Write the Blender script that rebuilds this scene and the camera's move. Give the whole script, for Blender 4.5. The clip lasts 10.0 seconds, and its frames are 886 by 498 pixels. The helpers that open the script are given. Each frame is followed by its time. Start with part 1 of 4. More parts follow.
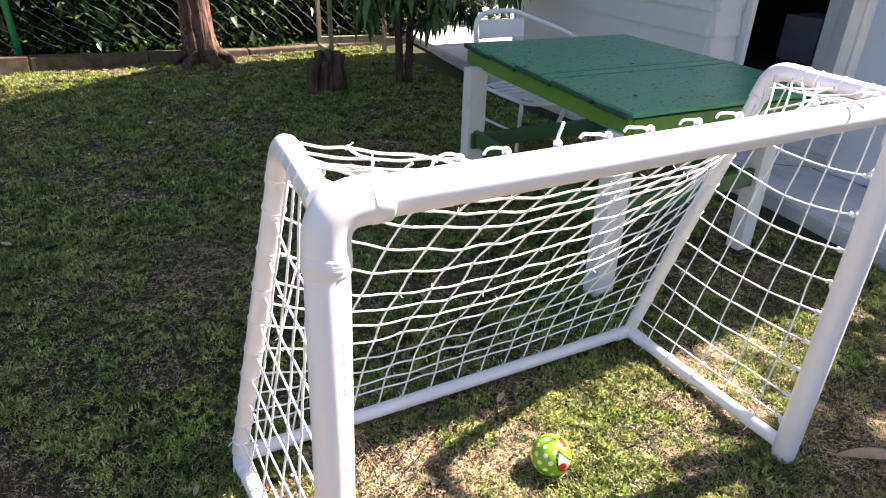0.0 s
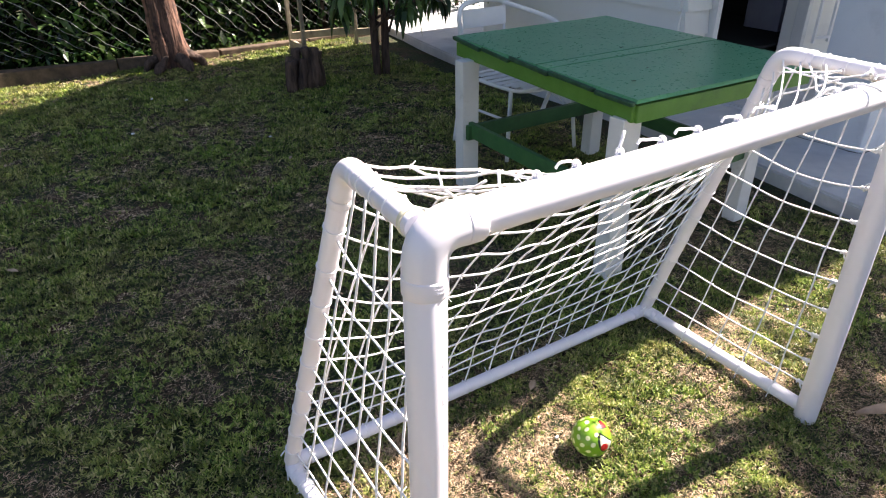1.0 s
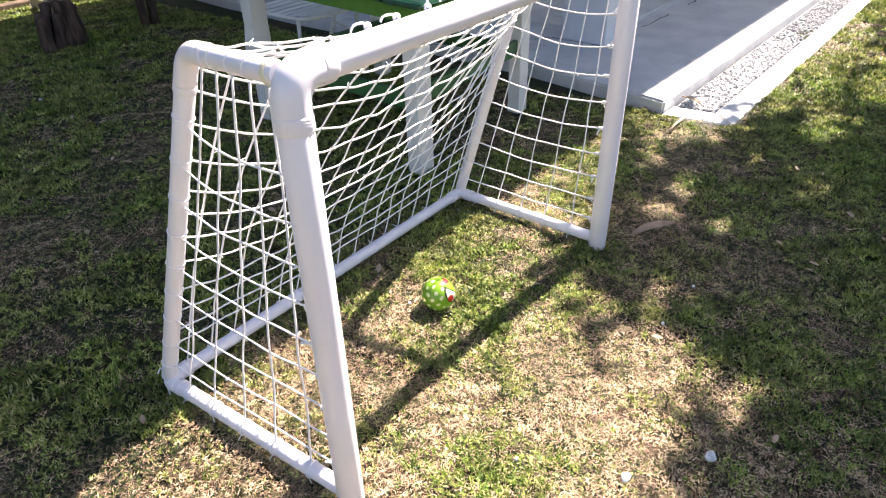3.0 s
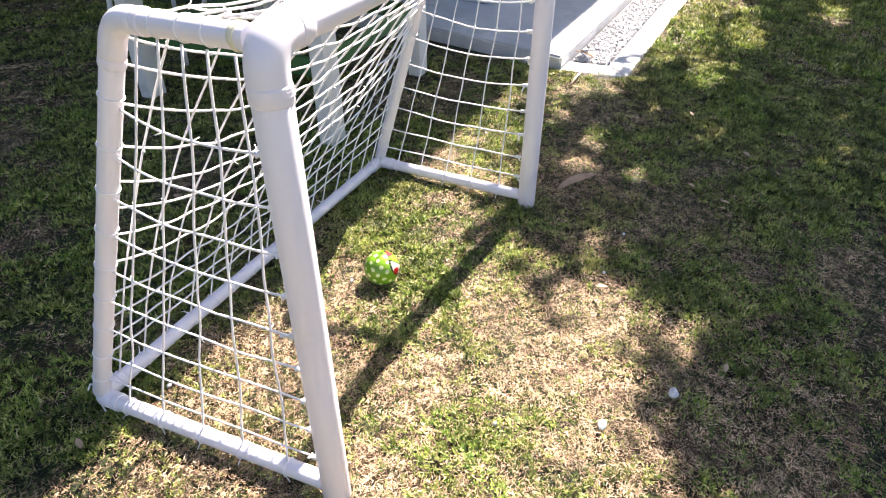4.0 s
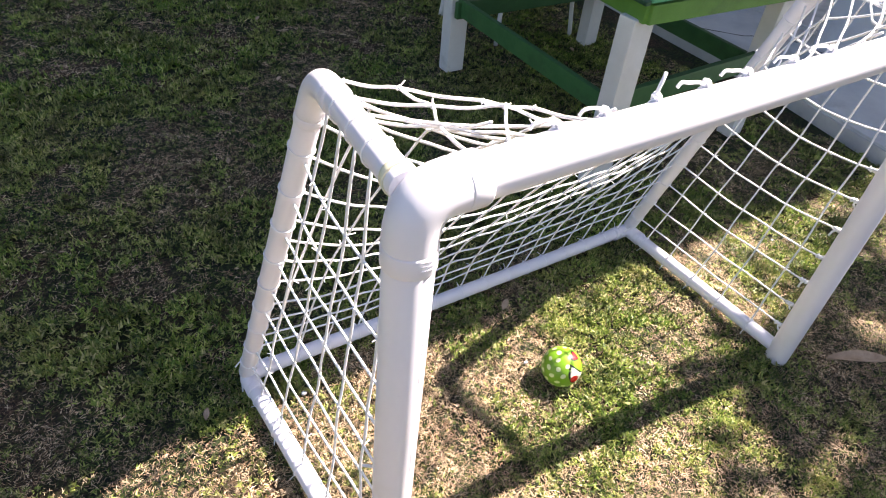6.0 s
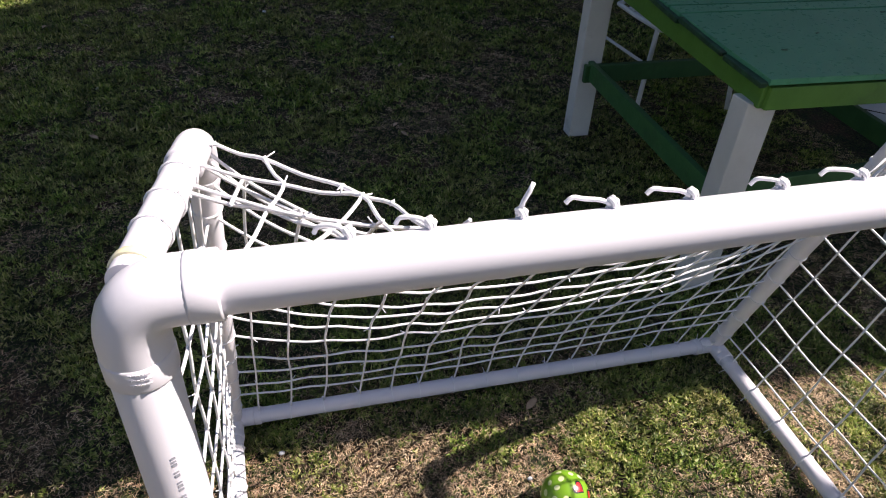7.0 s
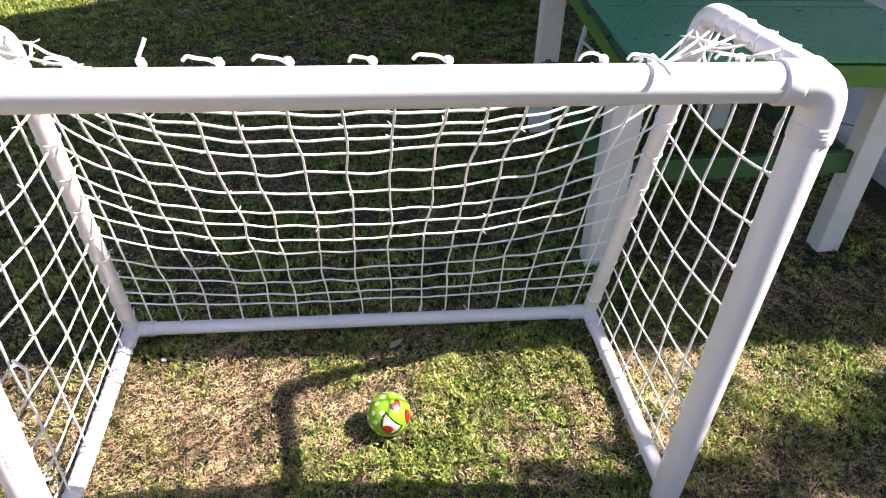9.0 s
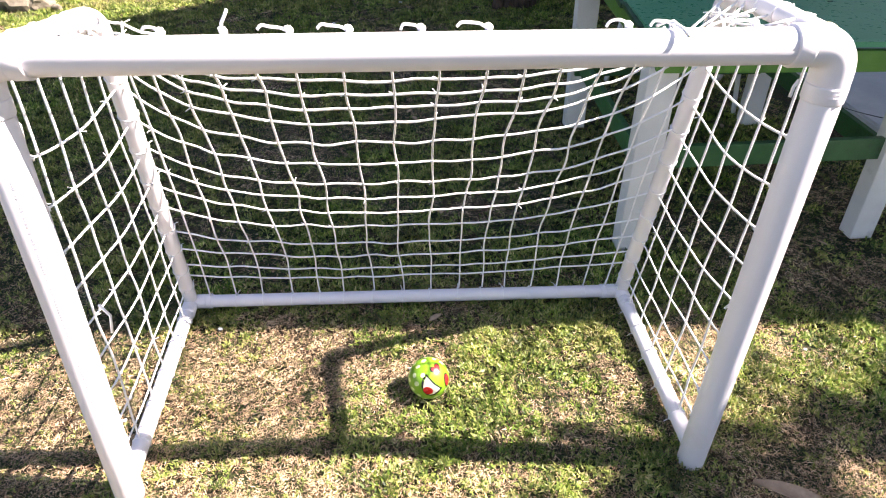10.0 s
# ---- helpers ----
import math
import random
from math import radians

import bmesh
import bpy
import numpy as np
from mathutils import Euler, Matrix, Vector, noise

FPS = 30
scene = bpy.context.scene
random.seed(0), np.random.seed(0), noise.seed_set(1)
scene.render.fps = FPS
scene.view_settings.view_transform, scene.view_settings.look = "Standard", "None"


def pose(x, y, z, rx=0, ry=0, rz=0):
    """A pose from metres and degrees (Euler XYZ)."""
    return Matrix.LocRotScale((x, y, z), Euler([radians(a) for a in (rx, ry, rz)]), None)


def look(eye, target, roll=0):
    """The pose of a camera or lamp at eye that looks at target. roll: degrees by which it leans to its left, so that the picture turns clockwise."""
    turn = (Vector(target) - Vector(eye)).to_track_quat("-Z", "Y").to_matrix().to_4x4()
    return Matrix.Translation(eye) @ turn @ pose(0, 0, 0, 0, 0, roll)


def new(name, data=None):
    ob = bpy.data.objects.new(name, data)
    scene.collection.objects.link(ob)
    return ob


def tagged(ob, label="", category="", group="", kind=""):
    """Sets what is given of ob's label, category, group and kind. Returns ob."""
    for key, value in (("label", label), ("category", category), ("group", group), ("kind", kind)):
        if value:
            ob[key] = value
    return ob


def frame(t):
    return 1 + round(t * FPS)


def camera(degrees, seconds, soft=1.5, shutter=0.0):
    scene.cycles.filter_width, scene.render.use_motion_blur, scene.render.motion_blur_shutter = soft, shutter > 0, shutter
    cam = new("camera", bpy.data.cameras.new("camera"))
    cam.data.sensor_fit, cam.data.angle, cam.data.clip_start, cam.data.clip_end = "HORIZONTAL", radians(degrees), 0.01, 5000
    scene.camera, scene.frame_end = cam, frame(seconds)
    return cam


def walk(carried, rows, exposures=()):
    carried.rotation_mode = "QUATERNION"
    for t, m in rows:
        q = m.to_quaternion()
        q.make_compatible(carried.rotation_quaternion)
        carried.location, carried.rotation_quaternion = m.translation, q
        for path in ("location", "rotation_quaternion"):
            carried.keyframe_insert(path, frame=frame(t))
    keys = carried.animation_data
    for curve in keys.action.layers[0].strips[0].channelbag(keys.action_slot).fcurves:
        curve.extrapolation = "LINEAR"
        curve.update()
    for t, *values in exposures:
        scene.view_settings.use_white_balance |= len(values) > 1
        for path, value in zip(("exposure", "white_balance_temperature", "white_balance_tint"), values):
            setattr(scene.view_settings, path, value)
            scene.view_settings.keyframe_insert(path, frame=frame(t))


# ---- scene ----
cam = camera(69.1, 10.0, 1.1)
PATH = [
    (0, (-0.88, -0.709, 1.345), (-0.012, 0.835, 0.418), 1.9),
    (0.5, (-0.984, -0.601, 1.391), (0.05, 0.82, 0.435), 1.6),
    (1, (-1.029, -0.644, 1.408), (-0.1, 0.836, 0.435), -1.1),
    (1.5, (-1.043, -0.72, 1.357), (-0.189, 0.678, 0.211), -1.6),
    (2, (-1.106, -0.784, 1.356), (-0.064, 0.517, 0.25), -1.0),
    (2.2, (-1.145, -0.782, 1.341), (0.032, 0.415, 0.254), 0.3),
    (3.3, (-1.311, -0.791, 1.334), (0.041, 0.168, 0.214), -1.6),
    (3.5, (-1.324, -0.722, 1.317), (0.072, 0.151, 0.181), -0.9),
    (4, (-1.339, -0.595, 1.309), (0.114, 0.092, 0.119), 0.1),
    (4.5, (-1.315, -0.533, 1.365), (0.212, 0.143, 0.265), -1.1),
    (5, (-1.285, -0.497, 1.389), (0.119, 0.252, 0.178), 1.1),
    (5.5, (-1.146, -0.447, 1.414), (-0.016, 0.571, 0.116), 3.4),
    (6.8, (-0.578, -0.476, 1.412), (-0.054, 1.015, 0.187), 4.1),
    (7, (-0.49, -0.465, 1.397), (-0.073, 1.065, 0.177), 2.3),
    (7.5, (-0.3, -0.494, 1.345), (0.059, 1.068, 0.149), 2.4),
    (8, (-0.087, -0.693, 1.35), (0.022, 0.938, 0.197), 1.2),
    (8.5, (-0.005, -0.787, 1.376), (0.098, 0.863, 0.25), -0.2),
    (9, (0.02, -0.835, 1.334), (0.211, 0.79, 0.184), 1.5),
    (9.5, (0.013, -0.895, 1.312), (0.144, 0.723, 0.144), 0.4),
    (10, (-0.001, -0.979, 1.312), (0.083, 0.675, 0.191), -0.3),
]
walk(cam, [(t, look(eye, target, roll)) for t, eye, target, roll in PATH],
     [(0, 2.10, 6880, 19), (0.5, 1.95, 6880, 19), (1.0, 1.95, 6880, 19), (2.0, 2.11, 6880, 19), (5.5, 2.11, 6880, 19), (6.8, 1.12, 6880, 19), (7.0, 0.80, 6620, 19), (7.5, 0.40, 6550, 19), (8.0, 0.74, 6650, 19), (8.5, 1.34, 6880, 19),
      (9.0, 1.72, 6880, 19), (9.5, 1.98, 6880, 19), (10, 2.08, 6880, 19)])


# ---- sky, sun ----
SUN = Vector((0.895, -0.088, 1.011)).normalized()
world = bpy.data.worlds.new("sky")
scene.world = world
world.use_nodes = True
wn = world.node_tree
sky = wn.nodes.new("ShaderNodeTexSky")
sky.sky_type, sky.sun_disc = "NISHITA", False
sky.sun_elevation = math.asin(SUN.z)
sky.sun_rotation = math.atan2(SUN.x, SUN.y)
wn.links.new(sky.outputs[0], wn.nodes["Background"].inputs[0])
wn.nodes["Background"].inputs[1].default_value = 0.054
lamp = bpy.data.lights.new("sun", "SUN")
lamp.energy, lamp.angle, lamp.color = 5.0, radians(0.5), (1.0, 0.95, 0.87)
new("sun", lamp).matrix_world = look(SUN * 30, (0, 0, 0))


# ---- materials ----
def nodes_of(name):
    m = bpy.data.materials.new(name)
    m.use_nodes = True
    t = m.node_tree
    return m, t, t.nodes["Principled BSDF"]


def link(t, a, b):
    t.links.new(a, b)


def noise_node(t, scale, detail=4.0, rough=0.6, world_space=True, stretch=1.0):
    n = t.nodes.new("ShaderNodeTexNoise")
    n.inputs["Scale"].default_value, n.inputs["Detail"].default_value, n.inputs["Roughness"].default_value = scale, detail, rough
    if world_space:
        g = t.nodes.new("ShaderNodeNewGeometry")
        if stretch != 1.0:
            mp = t.nodes.new("ShaderNodeMapping")
            mp.inputs["Scale"].default_value = (1, 1, stretch)
            link(t, g.outputs["Position"], mp.inputs["Vector"])
            link(t, mp.outputs[0], n.inputs["Vector"])
        else:
            link(t, g.outputs["Position"], n.inputs["Vector"])
    return n


def ramp(t, source, stops):
    r = t.nodes.new("ShaderNodeValToRGB")
    while len(r.color_ramp.elements) < len(stops):
        r.color_ramp.elements.new(0.5)
    for e, (p, c) in zip(r.color_ramp.elements, stops):
        e.position, e.color = p, (*c, 1)
    link(t, source, r.inputs[0])
    return r.outputs[0]


def mixed(t, fac, a, b, mode="MIX"):
    m = t.nodes.new("ShaderNodeMix")
    m.data_type, m.blend_type = "RGBA", mode
    for sock, v in ((m.inputs[0], fac), (m.inputs[6], a), (m.inputs[7], b)):
        if hasattr(v, "links"):
            link(t, v, sock)
        else:
            sock.default_value = v if isinstance(v, float) else (*v, 1)
    return m.outputs[2]


def surface(name, c1, c2, scale=8.0, rough=0.6, bump=0.15, fine=90.0, stain=None, stain_scale=2.5, metal=0.0, vary=0.0, stain_at=(0.55, 0.75), depth=0.004, stretch=1.0):
    """Two colours broken up by noise, stains at a larger size, fine relief."""
    m, t, p = nodes_of(name)
    col = ramp(t, noise_node(t, scale, stretch=stretch).outputs[0], [(0.3, c1), (0.7, c2)])
    if stain:
        f = ramp(t, noise_node(t, stain_scale, 6, 0.7).outputs[0], [(stain_at[0], (0, 0, 0)), (stain_at[1], (1, 1, 1))])
        col = mixed(t, f, col, stain)
    if vary:
        o = t.nodes.new("ShaderNodeObjectInfo")
        h = t.nodes.new("ShaderNodeHueSaturation")
        mr = t.nodes.new("ShaderNodeMapRange")
        mr.inputs[3].default_value, mr.inputs[4].default_value = 1 - vary, 1 + vary
        link(t, o.outputs["Random"], mr.inputs[0])
        link(t, mr.outputs[0], h.inputs["Value"])
        link(t, col, h.inputs["Color"])
        col = h.outputs[0]
    link(t, col, p.inputs["Base Color"])
    p.inputs["Metallic"].default_value = metal
    rr = t.nodes.new("ShaderNodeMapRange")
    rr.inputs[3].default_value, rr.inputs[4].default_value = max(rough - 0.12, 0.03), min(rough + 0.12, 1)
    n2 = noise_node(t, fine, stretch=stretch)
    link(t, n2.outputs[0], rr.inputs[0])
    link(t, rr.outputs[0], p.inputs["Roughness"])
    if bump:
        b = t.nodes.new("ShaderNodeBump")
        b.inputs["Strength"].default_value, b.inputs["Distance"].default_value = bump, depth
        link(t, n2.outputs[0], b.inputs["Height"])
        link(t, b.outputs[0], p.inputs["Normal"])
    return m


def leafy(name, colours, patch=None, patch_scale=1.5, rough=0.55, through_light=0.25, clumps=0.0):
    """Foliage: each leaf its own shade, larger patches of another colour, some light passing through."""
    m, t, p = nodes_of(name)
    g = t.nodes.new("ShaderNodeNewGeometry")
    n = len(colours)
    col = ramp(t, g.outputs["Random Per Island"], [(k / max(n - 1, 1), c) for k, c in enumerate(colours)])
    if patch:
        f = ramp(t, noise_node(t, patch_scale, 5, 0.65).outputs[0], [(0.42, (0, 0, 0)), (0.62, (1, 1, 1))])
        half = t.nodes.new("ShaderNodeMath")
        half.operation = "MULTIPLY"
        half.inputs[1].default_value = 0.75
        link(t, f, half.inputs[0])
        pc = ramp(t, g.outputs["Random Per Island"], [(k / max(len(patch) - 1, 1), c) for k, c in enumerate(patch)])
        col = mixed(t, half.outputs[0], col, pc)
    if clumps:
        hv = t.nodes.new("ShaderNodeHueSaturation")
        vr = t.nodes.new("ShaderNodeMapRange")
        vr.inputs[1].default_value, vr.inputs[2].default_value, vr.inputs[3].default_value, vr.inputs[4].default_value = 0.34, 0.66, 0.28, 1.72
        link(t, noise_node(t, clumps, 5, 0.75).outputs[0], vr.inputs[0])
        link(t, vr.outputs[0], hv.inputs["Value"])
        link(t, col, hv.inputs["Color"])
        col = hv.outputs[0]
    link(t, col, p.inputs["Base Color"])
    p.inputs["Roughness"].default_value = rough
    tr = t.nodes.new("ShaderNodeBsdfTranslucent")
    link(t, col, tr.inputs[0])
    mx = t.nodes.new("ShaderNodeMixShader")
    mx.inputs[0].default_value = through_light
    link(t, p.outputs[0], mx.inputs[1])
    link(t, tr.outputs[0], mx.inputs[2])
    link(t, mx.outputs[0], t.nodes["Material Output"].inputs[0])
    return m


PVC = surface("white_pvc", (0.81, 0.775, 0.82), (0.85, 0.815, 0.86), 3, 0.38, 0.05, 160, (0.74, 0.72, 0.70), 5, stain_at=(0.6, 0.9), depth=0.001)
FITTING = surface("pvc_fitting", (0.81, 0.775, 0.82), (0.85, 0.815, 0.86), 6, 0.33, 0.06, 140, (0.76, 0.74, 0.72), 9, stain_at=(0.6, 0.9), depth=0.001)
CORD = surface("white_cord", (0.86, 0.85, 0.87), (0.91, 0.90, 0.92), 60, 0.7, 0.4, 700, (0.76, 0.73, 0.69), 9, stain_at=(0.66, 0.9), depth=0.001)
INK = surface("grey_ink", (0.34, 0.35, 0.40), (0.52, 0.53, 0.58), 300, 0.6, 0)
GLUE = surface("yellowed_glue", (0.80, 0.78, 0.66), (0.72, 0.66, 0.38), 18, 0.4, 0.3)
GREEN_TOP = surface("dark_green_paint", (0.075, 0.300, 0.160), (0.105, 0.355, 0.200), 5, 0.30, 0.08, 60, (0.09, 0.29, 0.165), 3.5, vary=0.06)
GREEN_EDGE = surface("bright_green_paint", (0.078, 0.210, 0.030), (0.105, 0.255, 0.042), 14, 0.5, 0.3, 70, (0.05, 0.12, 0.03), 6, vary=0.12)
# green darkened to carry the shade of the gap under the table's edge
GREEN_DARK = surface("shade_darkened_green_paint", (0.010, 0.042, 0.020), (0.030, 0.105, 0.050), 30, 0.5, 0.5, 70, (0.006, 0.015, 0.008), 18)
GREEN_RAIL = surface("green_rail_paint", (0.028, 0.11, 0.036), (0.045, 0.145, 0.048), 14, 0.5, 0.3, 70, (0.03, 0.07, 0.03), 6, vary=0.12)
WHITE_WOOD = surface("white_painted_wood", (0.66, 0.66, 0.64), (0.74, 0.74, 0.72), 10, 0.6, 0.3, 80, (0.40, 0.38, 0.34), 7, vary=0.05, stain_at=(0.6, 0.85))
WHITE_METAL = surface("white_enamel", (0.74, 0.75, 0.76), (0.80, 0.80, 0.81), 9, 0.35, 0.05, 90, (0.55, 0.50, 0.44), 8, stain_at=(0.68, 0.85))
CONCRETE = surface("concrete", (0.48, 0.49, 0.51), (0.64, 0.64, 0.64), 4, 0.85, 0.4, 120, (0.33, 0.33, 0.34), 1.9)
KERB = surface("pale_concrete", (0.68, 0.67, 0.65), (0.80, 0.79, 0.77), 9, 0.85, 0.4, 120, (0.38, 0.36, 0.32), 4)
GREY_WALL = surface("weathered_block", (0.050, 0.035, 0.023), (0.155, 0.105, 0.070), 12, 0.9, 0.8, 60, (0.04, 0.036, 0.022), 4)
SIDING = surface("cream_siding", (0.80, 0.79, 0.74), (0.86, 0.85, 0.80), 2, 0.6, 0.12, 70, (0.70, 0.68, 0.62), 1.5, vary=0.02)
COLUMN = surface("pale_blue_render", (0.62, 0.66, 0.72), (0.70, 0.73, 0.78), 3, 0.75, 0.25, 120, (0.5, 0.53, 0.58), 2.2)
ROOF = surface("roof_sheet", (0.22, 0.10, 0.08), (0.30, 0.14, 0.10), 4, 0.6, 0.2, 40)
# near-black: stands for the doorway's darkness, also fills the pavement cracks
DARK = surface("near_black", (0.010, 0.010, 0.010), (0.016, 0.015, 0.015), 3, 0.9, 0.1)
BOXES = surface("grey_carton", (0.27, 0.27, 0.35), (0.33, 0.33, 0.41), 5, 0.8, 0.2, vary=0.1)
BARK = surface("red_brown_bark", (0.016, 0.008, 0.006), (0.30, 0.155, 0.105), 26, 0.9, 1.0, 40, (0.05, 0.026, 0.02), 9, depth=0.03, stretch=0.10, stain_at=(0.50, 0.60))
BARK_DARK = surface("dark_bark", (0.018, 0.011, 0.008), (0.14, 0.088, 0.065), 26, 0.95, 1.0, 50, depth=0.02, stretch=0.2)
OLD_WOOD = surface("old_timber", (0.34, 0.27, 0.18), (0.50, 0.41, 0.29), 12, 0.85, 0.5, 60, (0.12, 0.09, 0.06), 7, vary=0.15)
POST_GREEN = surface("green_enamel_post", (0.010, 0.20, 0.085), (0.018, 0.25, 0.11), 8, 0.4, 0.1)
# unlit and glinting copies of the mesh wire, the light put into their colours
SHADED_WIRE = surface("shaded_wire", (0.012, 0.009, 0.008), (0.035, 0.028, 0.022), 5, 0.7, 0.1)
WIRE = surface("glinting_galvanised_wire", (0.015, 0.015, 0.014), (0.62, 0.62, 0.58), 4.5, 0.5, 0.1)
ROCK = surface("pale_rock", (0.11, 0.09, 0.065), (0.30, 0.25, 0.19), 16, 0.9, 0.8, 40, (0.09, 0.08, 0.06), 9)
GRIT = surface("dark_grit", (0.07, 0.07, 0.075), (0.42, 0.42, 0.43), 90, 0.9, 0.8, 150, (0.05, 0.05, 0.05), 30)
STONE = surface("white_pebble", (0.46, 0.46, 0.47), (0.86, 0.86, 0.87), 70, 0.8, 0.3, 120, (0.13, 0.13, 0.135), 45, vary=0.45, stain_at=(0.57, 0.66))
DEAD_LEAF = surface("dead_leaf", (0.40, 0.27, 0.17), (0.62, 0.46, 0.32), 40, 0.75, 0.4, 200, vary=0.25)
BALL_GREEN = surface("lime_vinyl", (0.16, 0.33, 0.015), (0.19, 0.38, 0.02), 20, 0.32, 0.03)
BALL_DOT = surface("pale_lime_vinyl", (0.66, 0.74, 0.34), (0.72, 0.78, 0.42), 30, 0.32, 0)
BALL_RED = surface("red_vinyl", (0.50, 0.012, 0.015), (0.58, 0.02, 0.02), 30, 0.28, 0)
BALL_BLACK = surface("black_vinyl", (0.010, 0.010, 0.010), (0.016, 0.015, 0.015), 30, 0.3, 0)
BALL_WHITE = surface("cream_vinyl", (0.72, 0.70, 0.55), (0.78, 0.75, 0.62), 30, 0.3, 0)
GREEN_BLADES = leafy("green_blades", [(0.030, 0.066, 0.009), (0.085, 0.165, 0.018), (0.15, 0.24, 0.028), (0.225, 0.31, 0.046), (0.32, 0.365, 0.085), (0.52, 0.47, 0.21)],
                     [(0.085, 0.105, 0.020), (0.21, 0.225, 0.05), (0.36, 0.33, 0.11), (0.56, 0.46, 0.22)], 1.7, 0.5, 0.25, 8.0)
DRY_BLADES = leafy("dry_blades", [(0.07, 0.042, 0.022), (0.50, 0.335, 0.19), (0.70, 0.51, 0.31), (0.82, 0.66, 0.46), (0.28, 0.16, 0.085)],
                   [(0.50, 0.29, 0.18), (0.16, 0.082, 0.05), (0.72, 0.50, 0.34)], 3.1, 0.65, 0.15, 11.0)
# near-black stops carry the hedge's own shade, the pale last one its sunlit leaves
HEDGE = leafy("shaded_and_sunlit_leaves", [(0.007, 0.018, 0.005), (0.010, 0.028, 0.007), (0.016, 0.042, 0.010), (0.026, 0.066, 0.015), (0.045, 0.10, 0.022), (0.17, 0.27, 0.085)], None, 1, 0.27, 0.22)
LONG_LEAF = leafy("long_leaves", [(0.010, 0.030, 0.008), (0.022, 0.060, 0.013), (0.05, 0.11, 0.02), (0.12, 0.21, 0.05)], None, 1, 0.38, 0.2)


def soil_material():
    m, t, p = nodes_of("soil_and_thatch")
    fine = ramp(t, noise_node(t, 120, 6, 0.8).outputs[0], [(0.40, (0.005, 0.003, 0.002)), (0.54, (0.090, 0.048, 0.026)), (0.70, (0.44, 0.28, 0.17))])
    green = ramp(t, noise_node(t, 95, 5, 0.75).outputs[0], [(0.42, (0.003, 0.005, 0.002)), (0.56, (0.034, 0.052, 0.009)), (0.70, (0.15, 0.18, 0.045))])
    f = ramp(t, noise_node(t, 3.0, 6, 0.7).outputs[0], [(0.36, (0, 0, 0)), (0.52, (1, 1, 1))])
    link(t, mixed(t, f, fine, green), p.inputs["Base Color"])
    p.inputs["Roughness"].default_value = 0.95
    b = t.nodes.new("ShaderNodeBump")
    b.inputs["Strength"].default_value, b.inputs["Distance"].default_value = 0.9, 0.012
    link(t, noise_node(t, 110, 6, 0.7).outputs[0], b.inputs["Height"])
    link(t, b.outputs[0], p.inputs["Normal"])
    return m


SOIL = soil_material()


# ---- mesh tools ----
def thing(name, label, category, at=(0, 0, 0), turn=0.0, group="", kind=""):
    e = new(name)
    e.empty_display_size = 0.05
    e.matrix_basis = pose(*at, 0, 0, turn)
    return tagged(e, label, category, group, kind)


def part(name, bm, material, parent=None, label="", smooth=False):
    me = bpy.data.meshes.new(name)
    bm.normal_update()
    bm.to_mesh(me)
    bm.free()
    if smooth:
        me.shade_smooth()
    me.materials.append(material)
    ob = new(name, me)
    if parent:
        ob.parent = parent
    return tagged(ob, label)


def sheet(name, verts, faces, material, parent=None, smooth=False):
    me = bpy.data.meshes.new(name)
    me.from_pydata([tuple(v) for v in verts], [], faces)
    me.update()
    if smooth:
        me.shade_smooth()
    me.materials.append(material)
    ob = new(name, me)
    if parent:
        ob.parent = parent
    return ob


def box(size, at=(0, 0, 0), turn=None, bevel=0.004, bm=None, wear=0.0):
    """A box of that size about its middle, with bevelled edges."""
    own = bmesh.new()
    bmesh.ops.create_cube(own, size=1, matrix=Matrix.Diagonal((*size, 1)))
    if bevel:
        bmesh.ops.bevel(own, geom=own.edges[:], offset=min(bevel, min(size) * 0.45), segments=2, affect="EDGES", profile=0.6)
    if wear:
        for v in own.verts:
            v.co += noise.noise_vector(v.co * 9 + Vector(at)) * wear
    bmesh.ops.transform(own, matrix=Matrix.Translation(at) @ (turn or Matrix()), verts=own.verts)
    if bm is None:
        return own
    me = bpy.data.meshes.new("joined")
    own.to_mesh(me)
    own.free()
    bm.from_mesh(me)
    bpy.data.meshes.remove(me)
    return bm


def beam(a, b, w, h, bevel=0.004, up=(0, 0, 1), wear=0.0):
    """A squared timber from a to b, w wide and h high."""
    a, b = Vector(a), Vector(b)
    z = (b - a).normalized()
    x = Vector(up).cross(z)
    x = x.normalized() if x.length > 1e-4 else Vector((1, 0, 0))
    y = z.cross(x)
    turn = Matrix((x, y, z)).transposed().to_4x4()
    return box((w, h, (b - a).length), (a + b) / 2, turn, bevel, wear=wear)


def tube_data(pts, r, sides=12, caps=True, base=0):
    """Rings along a line of points: vertices and faces. r: one radius, or one for each point."""
    pts = [Vector(p) for p in pts]
    n = len(pts)
    rs = r if isinstance(r, (list, tuple)) else [r] * n
    tangents = [(pts[min(k + 1, n - 1)] - pts[max(k - 1, 0)]).normalized() for k in range(n)]
    ref = Vector((0, 0, 1)) if abs(tangents[0].z) < 0.9 else Vector((1, 0, 0))
    side = tangents[0].cross(ref).normalized()
    verts, faces = [], []
    for k in range(n):
        side = (side - tangents[k] * side.dot(tangents[k])).normalized()
        other = tangents[k].cross(side)
        for s in range(sides):
            a = 2 * math.pi * s / sides
            verts.append(pts[k] + (side * math.cos(a) + other * math.sin(a)) * rs[k])
    for k in range(n - 1):
        for s in range(sides):
            t = (s + 1) % sides
            faces.append((base + k * sides + s, base + k * sides + t, base + (k + 1) * sides + t, base + (k + 1) * sides + s))
    if caps:
        faces.append(tuple(base + s for s in reversed(range(sides))))
        faces.append(tuple(base + (n - 1) * sides + s for s in range(sides)))
    return verts, faces


